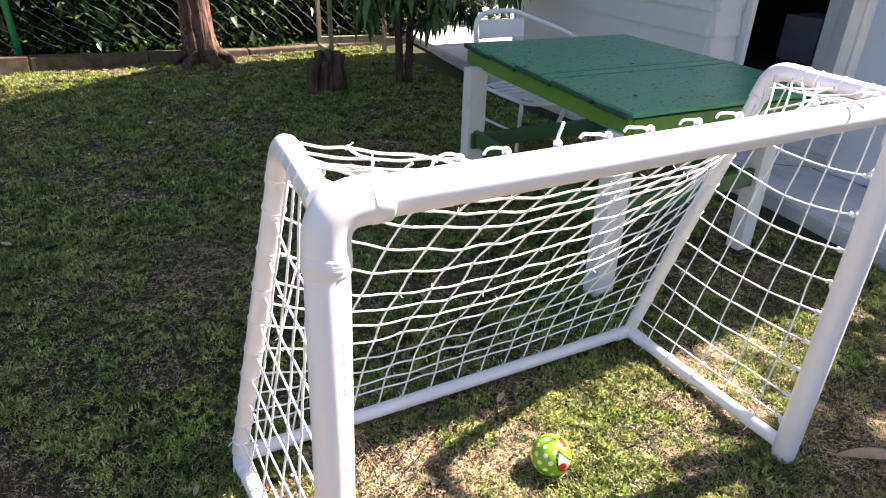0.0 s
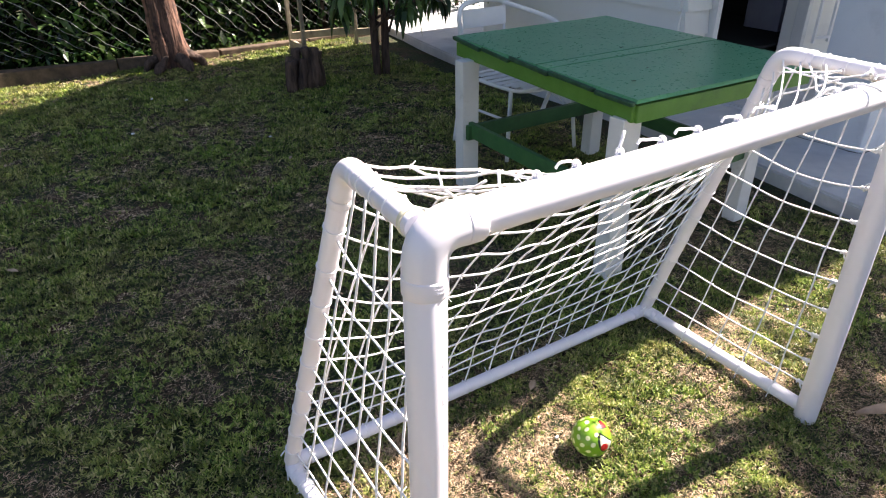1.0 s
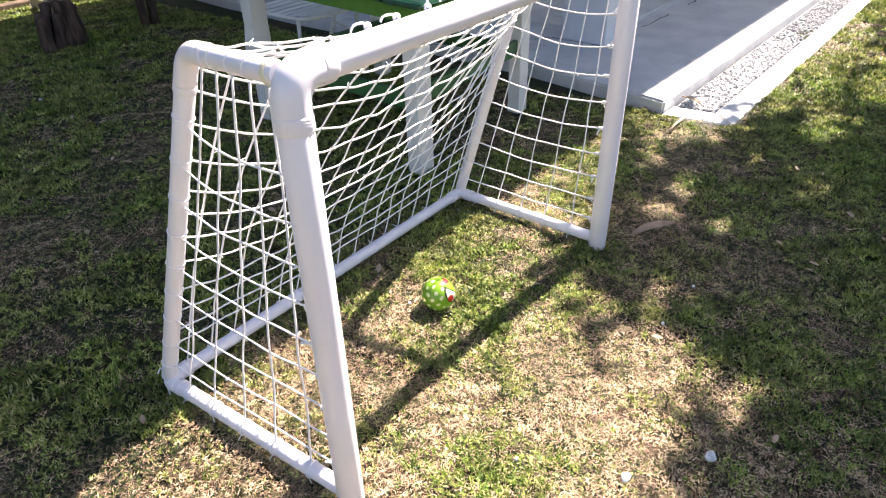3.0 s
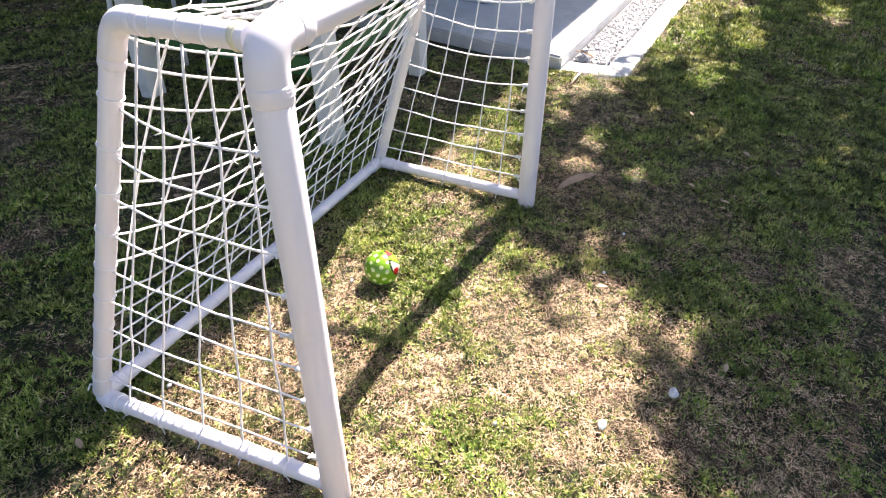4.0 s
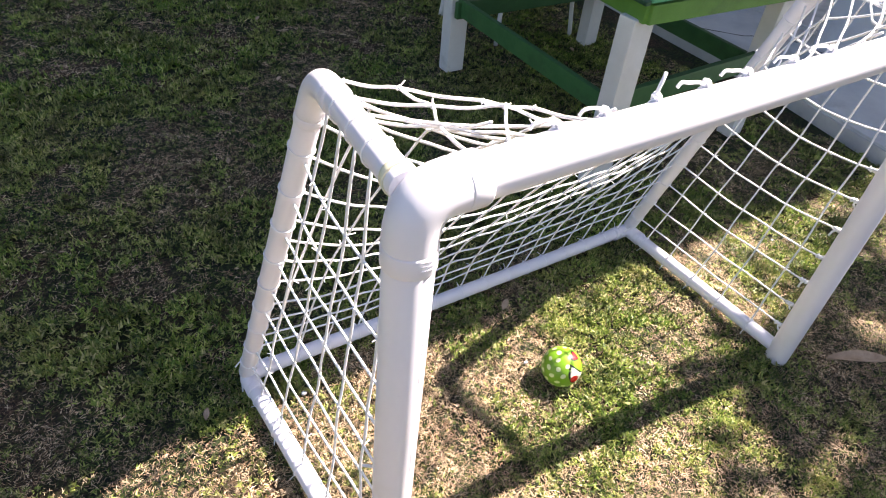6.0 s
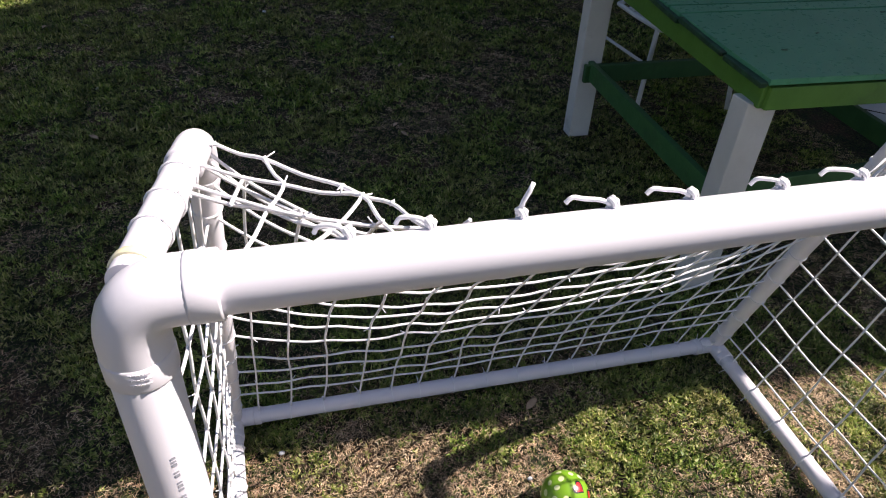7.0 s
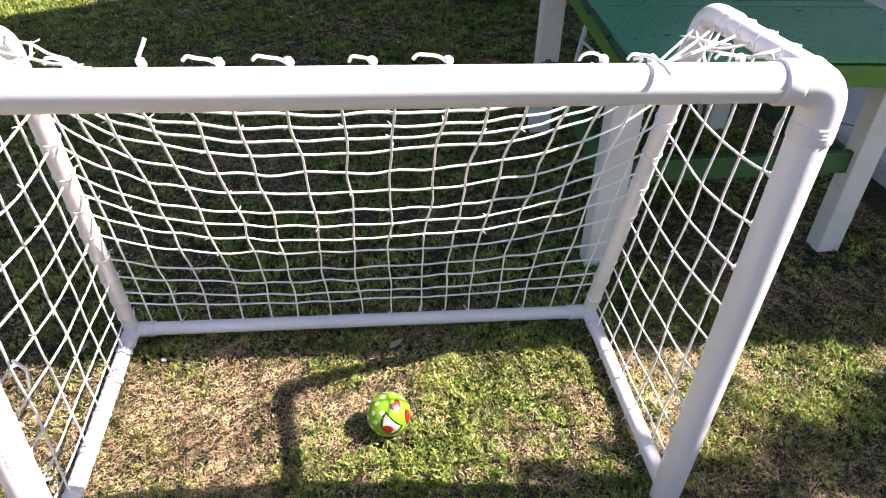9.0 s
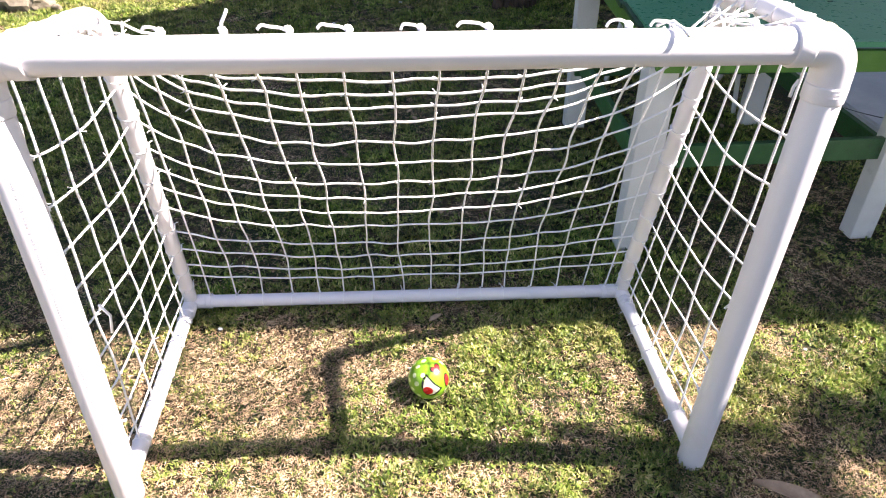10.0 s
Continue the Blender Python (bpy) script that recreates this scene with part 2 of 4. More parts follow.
def tube(name, pts, r, material, parent=None, sides=16, label="", caps=True):
    v, f = tube_data(pts, r, sides, caps)
    ob = sheet(name, v, f, material, parent, True)
    if caps:
        for k in (-1, -2):
            ob.data.polygons[k].use_smooth = False
    return tagged(ob, label)


def arc(centre, a, b, n=7):
    """Points of a bend from the end of leg a to the end of leg b round the corner at centre."""
    c, a, b = Vector(centre), Vector(a), Vector(b)
    return [(c + a) * (1 - t) ** 2 + c * 2 * t * (1 - t) + (c + b) * t ** 2 for t in (k / (n - 1) for k in range(n))]


def along(pts, t):
    """The point at the fraction t of a line of points, by length."""
    pts = [Vector(p) for p in pts]
    lens = [(q - p).length for p, q in zip(pts, pts[1:])]
    d = t * sum(lens)
    for p, q, l in zip(pts, pts[1:], lens):
        if d <= l:
            return p.lerp(q, d / l)
        d -= l
    return pts[-1].copy()


# ---- ground ----
def build_ground():
    near = np.linspace(-5, 8, 105)
    far = np.array([12, 18, 30, 60, 120, 250])
    xs = np.concatenate((-far[::-1], near, far))
    ys = xs
    gx, gy = np.meshgrid(xs, ys)
    z = 0.006 * np.sin(gx * 2.1 + gy * 1.3) + 0.005 * np.sin(gx * 4.7 - gy * 3.9 + 1) - 0.012
    n = len(xs)
    verts = np.stack((gx, gy, z), -1).reshape(-1, 3)
    faces = [(j * n + i, j * n + i + 1, (j + 1) * n + i + 1, (j + 1) * n + i) for j in range(n - 1) for i in range(n - 1)]
    ob = sheet("ground", verts, faces, SOIL, None, True)
    return tagged(ob, "lawn soil with brown thatch and bare patches", "ground", kind="structure")


def lump(x, y, s):
    return np.sin(x * s + 1.3 * np.sin(y * s * 0.7)) * np.sin(y * s * 1.1 + 1.7 * np.sin(x * s * 0.6 + 2))


def green_share(x, y):
    """How green the lawn is at a place: broad areas, patches and small clumps."""
    return 0.50 - 0.22 * np.clip((0.35 - x) * 3, 0, 1) * (y < 0.55) - 0.16 * np.clip((-0.55 - x) * 3, 0, 1) * (y < 0.9) + 0.30 * np.clip((x - 0.45) * 1.5, 0, 1) * np.clip((-0.12 - y) * 5, 0, 1) - 0.14 * ((x > 0.62) & (y > -0.12) & (y < 0.5)) + 0.26 * lump(x + 0.4, y, 1.6) + 0.36 * lump(x, y + 5, 4.3) + 0.34 * lump(x + 3, y - 2, 11.0) + 0.26 * lump(y, x, 27.0)


def blade_mesh(name, b, yaw, rise, length, width, tilt, material, label):
    d = np.stack((np.cos(yaw) * np.cos(rise), np.sin(yaw) * np.cos(rise), np.sin(rise)), -1)
    side = np.stack((-np.sin(yaw), np.cos(yaw), tilt), -1)
    tip = b + d * length[:, None]
    tip[:, 2] -= length * 0.10
    half = side * width[:, None] / 2
    v = np.stack((b - half, b + half, tip), 1).reshape(-1, 3)
    me = bpy.data.meshes.new(name)
    me.vertices.add(len(v))
    me.vertices.foreach_set("co", v.astype(np.float32).ravel())
    me.loops.add(len(v))
    me.loops.foreach_set("vertex_index", np.arange(len(v), dtype=np.int32))
    me.polygons.add(len(v) // 3)
    me.polygons.foreach_set("loop_start", np.arange(0, len(v), 3, dtype=np.int32))
    me.update(calc_edges=True)
    me.materials.append(material)
    return tagged(new(name, me), label, "grass", kind="stuff")


def scatter(rng, regions, green):
    """Roots of the blades with their size, kept off the concrete; green: thick on green patches, else thick between them."""
    out = []
    for x0, x1, y0, y1, per_m2, size in regions:
        tufts = int((x1 - x0) * (y1 - y0) * per_m2 / 7)
        x, y = rng.uniform(x0, x1, tufts), rng.uniform(y0, y1, tufts)
        g = green_share(x, y)
        chance = np.clip((g - 0.12) * 1.6 + 0.30 * (y > 1.3), 0.12, 1) if green else np.clip(1.02 - 0.80 * g - 0.50 * ((y > 0.8) | ((x < -0.8) & (y > 0.45))), 0.02, 0.92)
        keep = rng.uniform(0, 1, tufts) < chance
        x, y, g = (np.repeat(a[keep], 7) for a in (x, y, g))
        n = len(x)
        spread = size * (0.40 if green else 0.9)
        x, y = x + rng.normal(0, spread, n), y + rng.normal(0, spread, n)
        ok = ~((x > 2.02 + 0.075 * (y - 0.28)) & (y > 0.27) & (y < 4.5)) & ~((x > 2.32 + 0.11 * (y - 4.5)) & (y >= 4.5)) & ~((x > 2.05) & (y > -0.065 - 0.042 * (x - 2.05)))
        out.append(np.stack((x[ok], y[ok], g[ok], np.full(ok.sum(), size)), -1))
    return np.concatenate(out)


def build_lawn():
    rng = np.random.default_rng(4)
    near, mid, far = 1.0, 0.60, 0.30
    areas = [(-1.9, 1.2, -1.1, 0.75, near, 1.0), (-2.6, 2.0, 0.75, 2.4, mid, 1.2), (1.2, 2.6, -1.5, 0.75, 0.75, 1.05), (-1.9, 1.2, -2.0, -1.1, 0.4, 1.1),
             (-4.5, 2.6, 2.4, 6.5, far, 1.75), (2.6, 7.0, -3.0, -0.1, far, 1.75), (-4.5, -1.9, -1.0, 2.4, far, 1.7), (1.2, 2.6, -3.0, -1.5, 0.14, 1.8),
             (-1.9, 1.2, -3.0, -2.0, 0.14, 1.8), (-4.5, -1.9, -3.0, -1.0, 0.14, 1.8), (-9.0, -4.5, -6.0, 6.0, 0.025, 3.2), (-4.5, 9.5, -6.0, -3.0, 0.025, 3.2), (7.0, 9.5, -3.0, -0.45, 0.025, 3.2)]
    def mound(q):
        return 0.013 * np.clip(0.5 + 0.5 * lump(q[:, 0] + 1, q[:, 1], 23.0) + 0.5 * lump(q[:, 1], q[:, 0] - 4, 52.0), 0, 1.2) ** 1.5

    p = scatter(rng, [(a, b, c, d, 76000 * k, 0.0090 * s) for a, b, c, d, k, s in areas], True)
    n = len(p)
    length = p[:, 3] * rng.uniform(0.6, 1.9, n) * (0.75 + 0.6 * np.clip(p[:, 2], 0, 1))
    blade_mesh("green_grass", np.stack((p[:, 0], p[:, 1], rng.uniform(-0.008, 0.001, n) + mound(p)), -1), rng.uniform(0, 6.283, n), np.abs(rng.normal(0.72, 0.40, n)).clip(0.02, 1.40),
               length, length * rng.uniform(0.18, 0.42, n), rng.normal(0, 0.4, n), GREEN_BLADES, "short green lawn grass in uneven clumps")
    p = scatter(rng, [(a, b, c, d, 72000 * k, 0.0098 * s) for a, b, c, d, k, s in areas], False)
    n = len(p)
    length = p[:, 3] * rng.uniform(0.5, 1.7, n)
    blade_mesh("dry_grass", np.stack((p[:, 0], p[:, 1], rng.uniform(-0.008, 0.003, n) + 0.7 * mound(p)), -1), rng.uniform(0, 6.283, n), np.abs(rng.normal(0.10, 0.20, n)).clip(0.0, 1.0),
               length, length * rng.uniform(0.07, 0.16, n), rng.normal(0, 0.4, n), DRY_BLADES, "dry straw and thatch lying between the grass")


build_ground()
build_lawn()


# ---- concrete, gravel, border ----
def slab(name, outline, z0, z1, material, label, category, bevel=0.012):
    bm = bmesh.new()
    f = bm.faces.new([bm.verts.new((x, y, z0)) for x, y in outline])
    top = bmesh.ops.extrude_face_region(bm, geom=[f])
    for v in top["geom"]:
        if isinstance(v, bmesh.types.BMVert):
            v.co.z = z1
    bmesh.ops.recalc_face_normals(bm, faces=bm.faces)
    edges = [e for e in bm.edges if all(abs(v.co.z - z1) < 1e-5 for v in e.verts)] + [e for e in bm.edges if abs(e.verts[0].co.z - e.verts[1].co.z) > 0.01]
    bmesh.ops.bevel(bm, geom=edges, offset=bevel, segments=2, affect="EDGES")
    return tagged(part(name, bm, material), label, category, kind="structure")


slab("pavement", [(2.035, 0.290), (9.0, -0.01), (9.0, 12.0), (2.95, 12.0), (2.48, 5.7), (2.31, 4.4), (2.20, 1.25)], -0.1, 0.07, CONCRETE, "grey concrete walkway slab round the house", "pavement")
slab("gravel_kerb", [(2.055, -0.065), (9.0, -0.36), (9.0, -0.23), (2.185, 0.058)], -0.05, 0.012, KERB, "pale concrete kerb strip beside the gravel", "kerb", 0.006)
slab("gravel_kerb_end", [(2.05, -0.055), (2.175, 0.062), (2.15, 0.278), (2.0, 0.285)], -0.05, 0.010, KERB, "pale concrete end of the gravel bed", "kerb", 0.006)


def build_gravel():
    bed = slab("gravel_bed", [(2.16, 0.04), (9.0, -0.25), (9.0, 0.0), (2.13, 0.28)], -0.06, -0.004, GRIT, "bed of dark grit under the white gravel", "gravel bed", 0.002)
    rng = random.Random(8)
    shapes = []
    for k in range(6):
        bm = bmesh.new()
        bmesh.ops.create_icosphere(bm, subdivisions=1, radius=1)
        for v in bm.verts:
            v.co = Vector((v.co.x, v.co.y * 0.75, v.co.z * 0.55)) * (1 + 0.35 * noise.noise(v.co * 1.7 + Vector((k * 5, 0, 0))))
        me = bpy.data.meshes.new("pebble")
        bm.to_mesh(me)
        bm.free()
        me.materials.append(STONE)
        shapes.append(me)
    for k in range(280):
        x = 2.2 + 1.5 * rng.random() ** 1.2
        y = rng.uniform(0.075, 0.255) - 0.043 * (x - 2.2)
        ob = new("pebble", shapes[k % 6])
        ob.parent = bed
        s = rng.uniform(0.008, 0.0155)
        ob.matrix_basis = pose(x, y, s * 0.45, rng.uniform(-25, 25), rng.uniform(-25, 25), rng.uniform(0, 360)) @ Matrix.Diagonal((s, s, s, 1))
    verts, faces = [], []
    base = [v.co.copy() for v in shapes[0].vertices]
    poly = [tuple(p.vertices) for p in shapes[0].polygons]
    for k in range(4600):
        x = 2.2 + (1.5 if k < 1500 else 6.5) * rng.random() ** 0.9
        y = rng.uniform(0.07, 0.26) - 0.043 * (x - 2.2)
        m = pose(x, y, rng.uniform(-0.004, 0.008), rng.uniform(0, 360), rng.uniform(0, 40), rng.uniform(0, 360))
        s = rng.uniform(0.007, 0.0135)
        n0 = len(verts)
        verts += [m @ (c * s) for c in base]
        faces += [tuple(n0 + i for i in f) for f in poly]
    rest = sheet("pebbles", verts, faces, STONE, bed)
    tagged(rest, "white and grey pebbles", kind="stuff")


build_gravel()


# ---- goal ----
PL, PR = Vector((-0.683, -0.022, 0)), Vector((0.650, 0, 0))
CL, CR = Vector((-0.650, 0.006, 1.014)), Vector((0.680, 0.007, 1.007))
BL, BR = Vector((-0.719, 0.662, 0.030)), Vector((0.655, 0.638, 0.031))
TL, TR = Vector((-0.608, 0.342, 0.990)), Vector((0.638, 0.330, 1.022))
goal = thing("football_goal", "small white plastic pipe football goal with knotted cord net", "goal")


def pipe(name, a, b, r, label="", mat=None):
    a, b = Vector(a), Vector(b)
    d = (b - a).normalized() * 0.0015
    return tube(name, [a, a + d, a.lerp(b, 0.33), a.lerp(b, 0.67), b - d, b], [r * 0.98, r, r, r, r, r * 0.98], mat or PVC, goal, 28, label)


def socket(parent_name, pts, r, lip):
    """A bend fitting: a swept tube with a raised lip at either end."""
    pts = [Vector(p) for p in pts]
    v, f = tube_data(pts, r, 24)
    for e, w in ((pts[0], pts[1]), (pts[-1], pts[-2])):
        d = (w - e).normalized()
        vv, ff = tube_data([e - d * 0.002, e, e + d * lip, e + d * (lip + 0.003)], [r * 1.0, r * 1.025, r * 1.025, r * 1.0], 24, True, len(v))
        v, f = v + vv, f + ff
    return sheet(parent_name, v, f, FITTING, goal, True)


R_POST, R_BAR, R_SMALL = 0.0315, 0.0290, 0.0200
for foot, top, other in ((PL, CL, CR), (PR, CR, CL)):
    up, across = (top - foot).normalized(), (other - top).normalized()
    pipe("post", foot, top - up * 0.07, R_POST)
    bend = socket("elbow", [top - up * 0.088, top - up * 0.066] + arc(top, -up * 0.052, across * 0.046, 9) + [top + across * 0.056, top + across * 0.082], 0.0330, 0.024)
    tagged(bend, "white moulded pipe elbow")
    bars = bmesh.new()
    rng = random.Random(6)
    for k in range(3):
        u = 0.0
        while u < 0.017:
            l = rng.uniform(0.0012, 0.0032)
            a = (u + l / 2 - 0.0085) / 0.034
            out = Vector((math.sin(a), -math.cos(a), 0))
            box((l, 0.0011, 0.0020), top - up * (0.064 + 0.0062 * k) + across * 0.004 + out * 0.0343, Matrix.Rotation(a, 4, "Z"), 0, bars)
            u += l + 0.0011
    part("moulded_mark", bars, FITTING, bend)
across = (CR - CL).normalized()
pipe("crossbar", CL + across * 0.05, CR - across * 0.05, R_BAR)
for foot, top, back_low, back_top in ((PL, CL, BL, TL), (PR, CR, BR, TR)):
    rise = (back_top - back_low).normalized()
    depth = (back_top - top).normalized()
    along_side = (back_low - foot - Vector((0, 0, 0.035))).normalized()
    pipe("depth_bar", top + depth * 0.02, back_top - depth * 0.05, R_SMALL)
    pipe("back_upright", back_low + rise * 0.02, back_top - rise * 0.05, R_SMALL + 0.001)
    pipe("side_bar", foot + Vector((0, 0, 0.036)) + along_side * 0.02, back_low - along_side * 0.02, R_SMALL)
    socket("back_elbow", [back_top - rise * 0.085, back_top - rise * 0.055] + arc(back_top, -rise * 0.045, -depth * 0.045, 9) + [back_top - depth * 0.055, back_top - depth * 0.085], 0.0228, 0.012)
    collar = [top + depth * 0.036, top + depth * 0.046, top + depth * 0.050]
    tube("glue_ring", collar, [0.0225, 0.0222, 0.0205], GLUE, goal, 20, "yellowed glue round the joint")
    inward = Vector((1 if foot is PL else -1, 0, 0))
    socket("corner_fitting", [back_low - along_side * 0.065, back_low - along_side * 0.03] + arc(back_low, -along_side * 0.025, inward * 0.025, 7) + [back_low + inward * 0.03, back_low + inward * 0.065], 0.0228, 0.012)
pipe("back_bar", BL + Vector((0.03, 0, 0)), BR - Vector((0.03, 0, 0)), R_SMALL)

# printed marks along the posts: unreadable lettering as bars
for foot, top, facing in ((PL, CL, Vector((0.35, -0.94, 0))), (PR, CR, Vector((0.6, 0.8, 0)))):
    bm = bmesh.new()
    rng = random.Random(3)
    f = facing.normalized()
    w = Vector((0, 0, 1)).cross(f)
    z = 0.30
    while z < 0.80:
        l = rng.choice((0.0025, 0.0035, 0.0045))
        c = foot.lerp(top, z / 0.983) + f * (R_POST - 0.0001)
        q = [c - w * 0.0024, c + w * 0.0024, c + w * 0.0024 + Vector((0, 0, l)), c - w * 0.0024 + Vector((0, 0, l))]
        bm.faces.new([bm.verts.new(p + f * 0.0006) for p in q])
        z += l + rng.choice((0.0015, 0.0015, 0.002, 0.008))
    part("printed_mark", bm, INK, goal, "grey printed lettering along the pipe")

# ---- net ----
CORD_R = 0.0025


def wavy(p, k, amount=0.004):
    return Vector(p) + noise.noise_vector(Vector((p[0] * 7 + k, p[1] * 7, p[2] * 7))) * amount


def wound(pts, steps=4):
    """A slack line through the given points."""
    out = []
    for a, b in zip(pts, pts[1:]):
        a, b = Vector(a), Vector(b)
        for k in range(steps):
            u = k / steps
            out.append(a.lerp(b, u) - Vector((0, 0, 0.016 * u * (1 - u))))
    return out + [Vector(pts[-1])]


def rounded(pts, steps=5):
    """A smooth line through the given points."""
    out = []
    for k in range(len(pts) - 1):
        p0, p1, p2, p3 = (Vector(pts[max(0, min(len(pts) - 1, k + d))]) for d in (-1, 0, 1, 2))
        for s in range(steps):
            u = s / steps
            out.append(0.5 * ((2 * p1) + (p2 - p0) * u + (2 * p0 - 5 * p1 + 4 * p2 - p3) * u * u + (3 * p1 - p0 - 3 * p2 + p3) * u ** 3))
    return out + [Vector(pts[-1])]


class Net:
    """Collects cords and knots of one panel into one mesh."""

    def __init__(self):
        self.v, self.f = [], []

    def cord(self, pts, r=CORD_R, sides=6):
        v, f = tube_data(pts, r, sides, True, len(self.v))
        self.v += v
        self.f += f

    def knot(self, p, rng, r=0.0040, tail=True):
        m = pose(*p, rng.uniform(0, 360), rng.uniform(0, 360), 0)
        n0 = len(self.v)
        ring = [(1.1, 0, 0), (-1.1, 0, 0), (0, 1, 0), (0, -1, 0), (0, 0, 1), (0, 0, -1)]
        self.v += [m @ (Vector(c) * r * rng.uniform(0.8, 1.15)) for c in ring]
        self.f += [tuple(n0 + i for i in t) for t in ((0, 2, 4), (2, 1, 4), (1, 3, 4), (3, 0, 4), (2, 0, 5), (1, 2, 5), (3, 1, 5), (0, 3, 5))]
        if tail and rng.random() < 0.55:
            d = Vector((rng.uniform(-1, 1), rng.uniform(-1, 1), rng.uniform(-0.6, 0.8))).normalized()
            self.cord([p, Vector(p) + d * 0.006, Vector(p) + d * rng.uniform(0.009, 0.016)], 0.0011, 4)

    def done(self, name, label):
        return tagged(sheet(name, self.v, self.f, CORD, goal, True), label)


def net_panel(name, label, S, us, vs, seed, u_ends=(0, 1), v_ends=(0, 1), steps=4):
    """A grid of cords over the sheet S(u, v), knotted where they cross."""
    rng = random.Random(seed)
    net = Net()
    for v in vs:
        stops = [u_ends[0], *us, u_ends[1]]
        pts = []
        for a, b in zip(stops, stops[1:]):
            pts += [S(a + (b - a) * k / steps, v) for k in range(steps)]
        net.cord(pts + [S(u_ends[1], v)])
    for u in us:
        stops = [v_ends[0], *vs, v_ends[1]]
        pts = []
        for a, b in zip(stops, stops[1:]):
            pts += [S(u, a + (b - a) * k / steps) for k in range(steps)]
        net.cord(pts + [S(u, v_ends[1])])
        for v in vs:
            net.knot(S(u, v), rng)
    return net.done(name, label)


MIDDLE = [(0.05, 0.660), (0.20, 0.612), (0.325, 0.552), (0.420, 0.492), (0.515, 0.432), (0.650, 0.345), (0.82, 0.205), (0.95, 0.085), (1.027, 0.027)]


def back_net(u, v):
    edges = []
    for low, top, front in ((BL, TL, CL), (BR, TR, CR)):
        edges.append(along([low + Vector((0, 0, 0.02)), top, top.lerp(front, 0.45)], v ** 0.82))
    w = (1 - abs(2 * u - 1) ** (2.2 + 1.6 * v)) if 0 < u < 1 else 0.0
    e = edges[0].lerp(edges[1], u)
    c = along([(0, y, z) for z, y in MIDDLE], v)
    base = BL.x + (BR.x - BL.x) * u
    top = -0.50 + 1.02 * u if v > 0 else base
    c.x = base + (top - base) * v ** 1.6 * 0.55
    p = e.lerp(c, w)
    return wavy(p, u * 9, 0.007 * min(1, 8 * u * (1 - u)) * min(1, 8 * v * (1 - v) + 0.1))


def shifted(fn, seed, amount):
    """The same sheet with its crossings pulled a little askew."""
    def g(u, v):
        o = noise.noise_vector(Vector((u * 4.1 + seed, v * 4.3, seed)))
        return fn(min(max(u + o.x * amount * min(1, 6 * u * (1 - u)), 0), 1), min(max(v + o.y * amount * min(1, 6 * v * (1 - v)), 0), 1))
    return g


US = [0.047, 0.105, 0.165, 0.234, 0.297, 0.352, 0.420, 0.487, 0.550, 0.616, 0.670, 0.722, 0.785, 0.848, 0.912, 0.963]
VS = [0.065, 0.103, 0.159, 0.223, 0.310, 0.380, 0.445, 0.509, 0.592, 0.681, 0.759, 0.810, 0.855, 0.900, 0.965]
net_panel("back_net", "knotted white cord net sagging between back frame and crossbar", shifted(back_net, 2.0, 0.009), US, VS, 5)


def side_net(foot, top, back_low, back_top, seed):
    def S(u, v):
        front = (foot + Vector((0, 0, 0.045))).lerp(top - Vector((0, 0, 0.03)), v)
        back = (back_low + Vector((0, 0, 0.01))).lerp(back_top - Vector((0, 0, 0.02)), v)
        p = back.lerp(front, u)
        p.z -= 0.036 * 4 * u * (1 - u) * (0.15 + 0.85 * v) * min(1, 6 * v * (1 - v) + 0.05)
        return wavy(p, seed, 0.006 * min(1, 8 * v * (1 - v) + 0.1))
    return S


SIDE_V = [0.07, 0.16, 0.255, 0.35, 0.445, 0.545, 0.645, 0.745, 0.85]
net_panel("side_net", "knotted white cord side net", side_net(PL, CL, BL, TL, 1.0), [0.14, 0.30, 0.47, 0.64, 0.82], SIDE_V, 7)
net_panel("side_net", "knotted white cord side net", side_net(PR, CR, BR, TR, 4.0), [0.14, 0.30, 0.47, 0.64, 0.82], SIDE_V, 8)


def ring_pts(c, axis, r, turns=1.0, n=18, slip=0.0):
    c, axis = Vector(c), Vector(axis).normalized()
    a = axis.orthogonal().normalized()
    b = axis.cross(a)
    return [c + (a * math.cos(t) + b * math.sin(t)) * r + axis * slip * (t / 6.283) for t in (2 * math.pi * turns * k / n for k in range(n + 1))]


def lashing(c, axis, r, seed, tail=0.03, cord=0.0022):
    """A cord tied once round a pipe, with its knot and a loose end."""
    rng = random.Random(seed)
    net = Net()
    pts = ring_pts(c, axis, r + cord * 0.8, 1.0, 16, rng.uniform(-0.006, 0.006))
    net.cord(pts, cord)
    out = (pts[0] - Vector(c)).normalized()
    net.knot(pts[0] + out * 0.001, rng, 0.0036, False)
    if tail:
        d = (out + Vector((rng.uniform(-0.8, 0.8), rng.uniform(-0.6, 0.6), rng.uniform(0, 0.5)))).normalized()
        net.cord([pts[0], pts[0] + d * tail * 0.5, pts[0] + d * tail + Vector((0, 0, -0.2 * tail))], cord * 0.8)
    return net.done("lashing", "")


seed = 20
for low, top in ((BL, TL), (BR, TR)):
    for v in SIDE_V:
        lashing(low.lerp(top, v + 0.01), top - low, R_SMALL + 0.001, seed, 0.014 if seed % 3 else 0.0, 0.0015)
        seed += 1
for a, b in ((CL, TL), (CR, TR)):
    for v in (0.30, 0.48, 0.66):
        lashing(a.lerp(b, v), b - a, R_SMALL, seed, 0.0, 0.0016)
        seed += 1
for low, foot in ((BL, PL), (BR, PR)):
    for u in (0.14, 0.30, 0.47, 0.64, 0.82):
        lashing(low.lerp(foot + Vector((0, 0, 0.036)), u), foot - low, R_SMALL, seed, 0.016, 0.0016)
        seed += 1
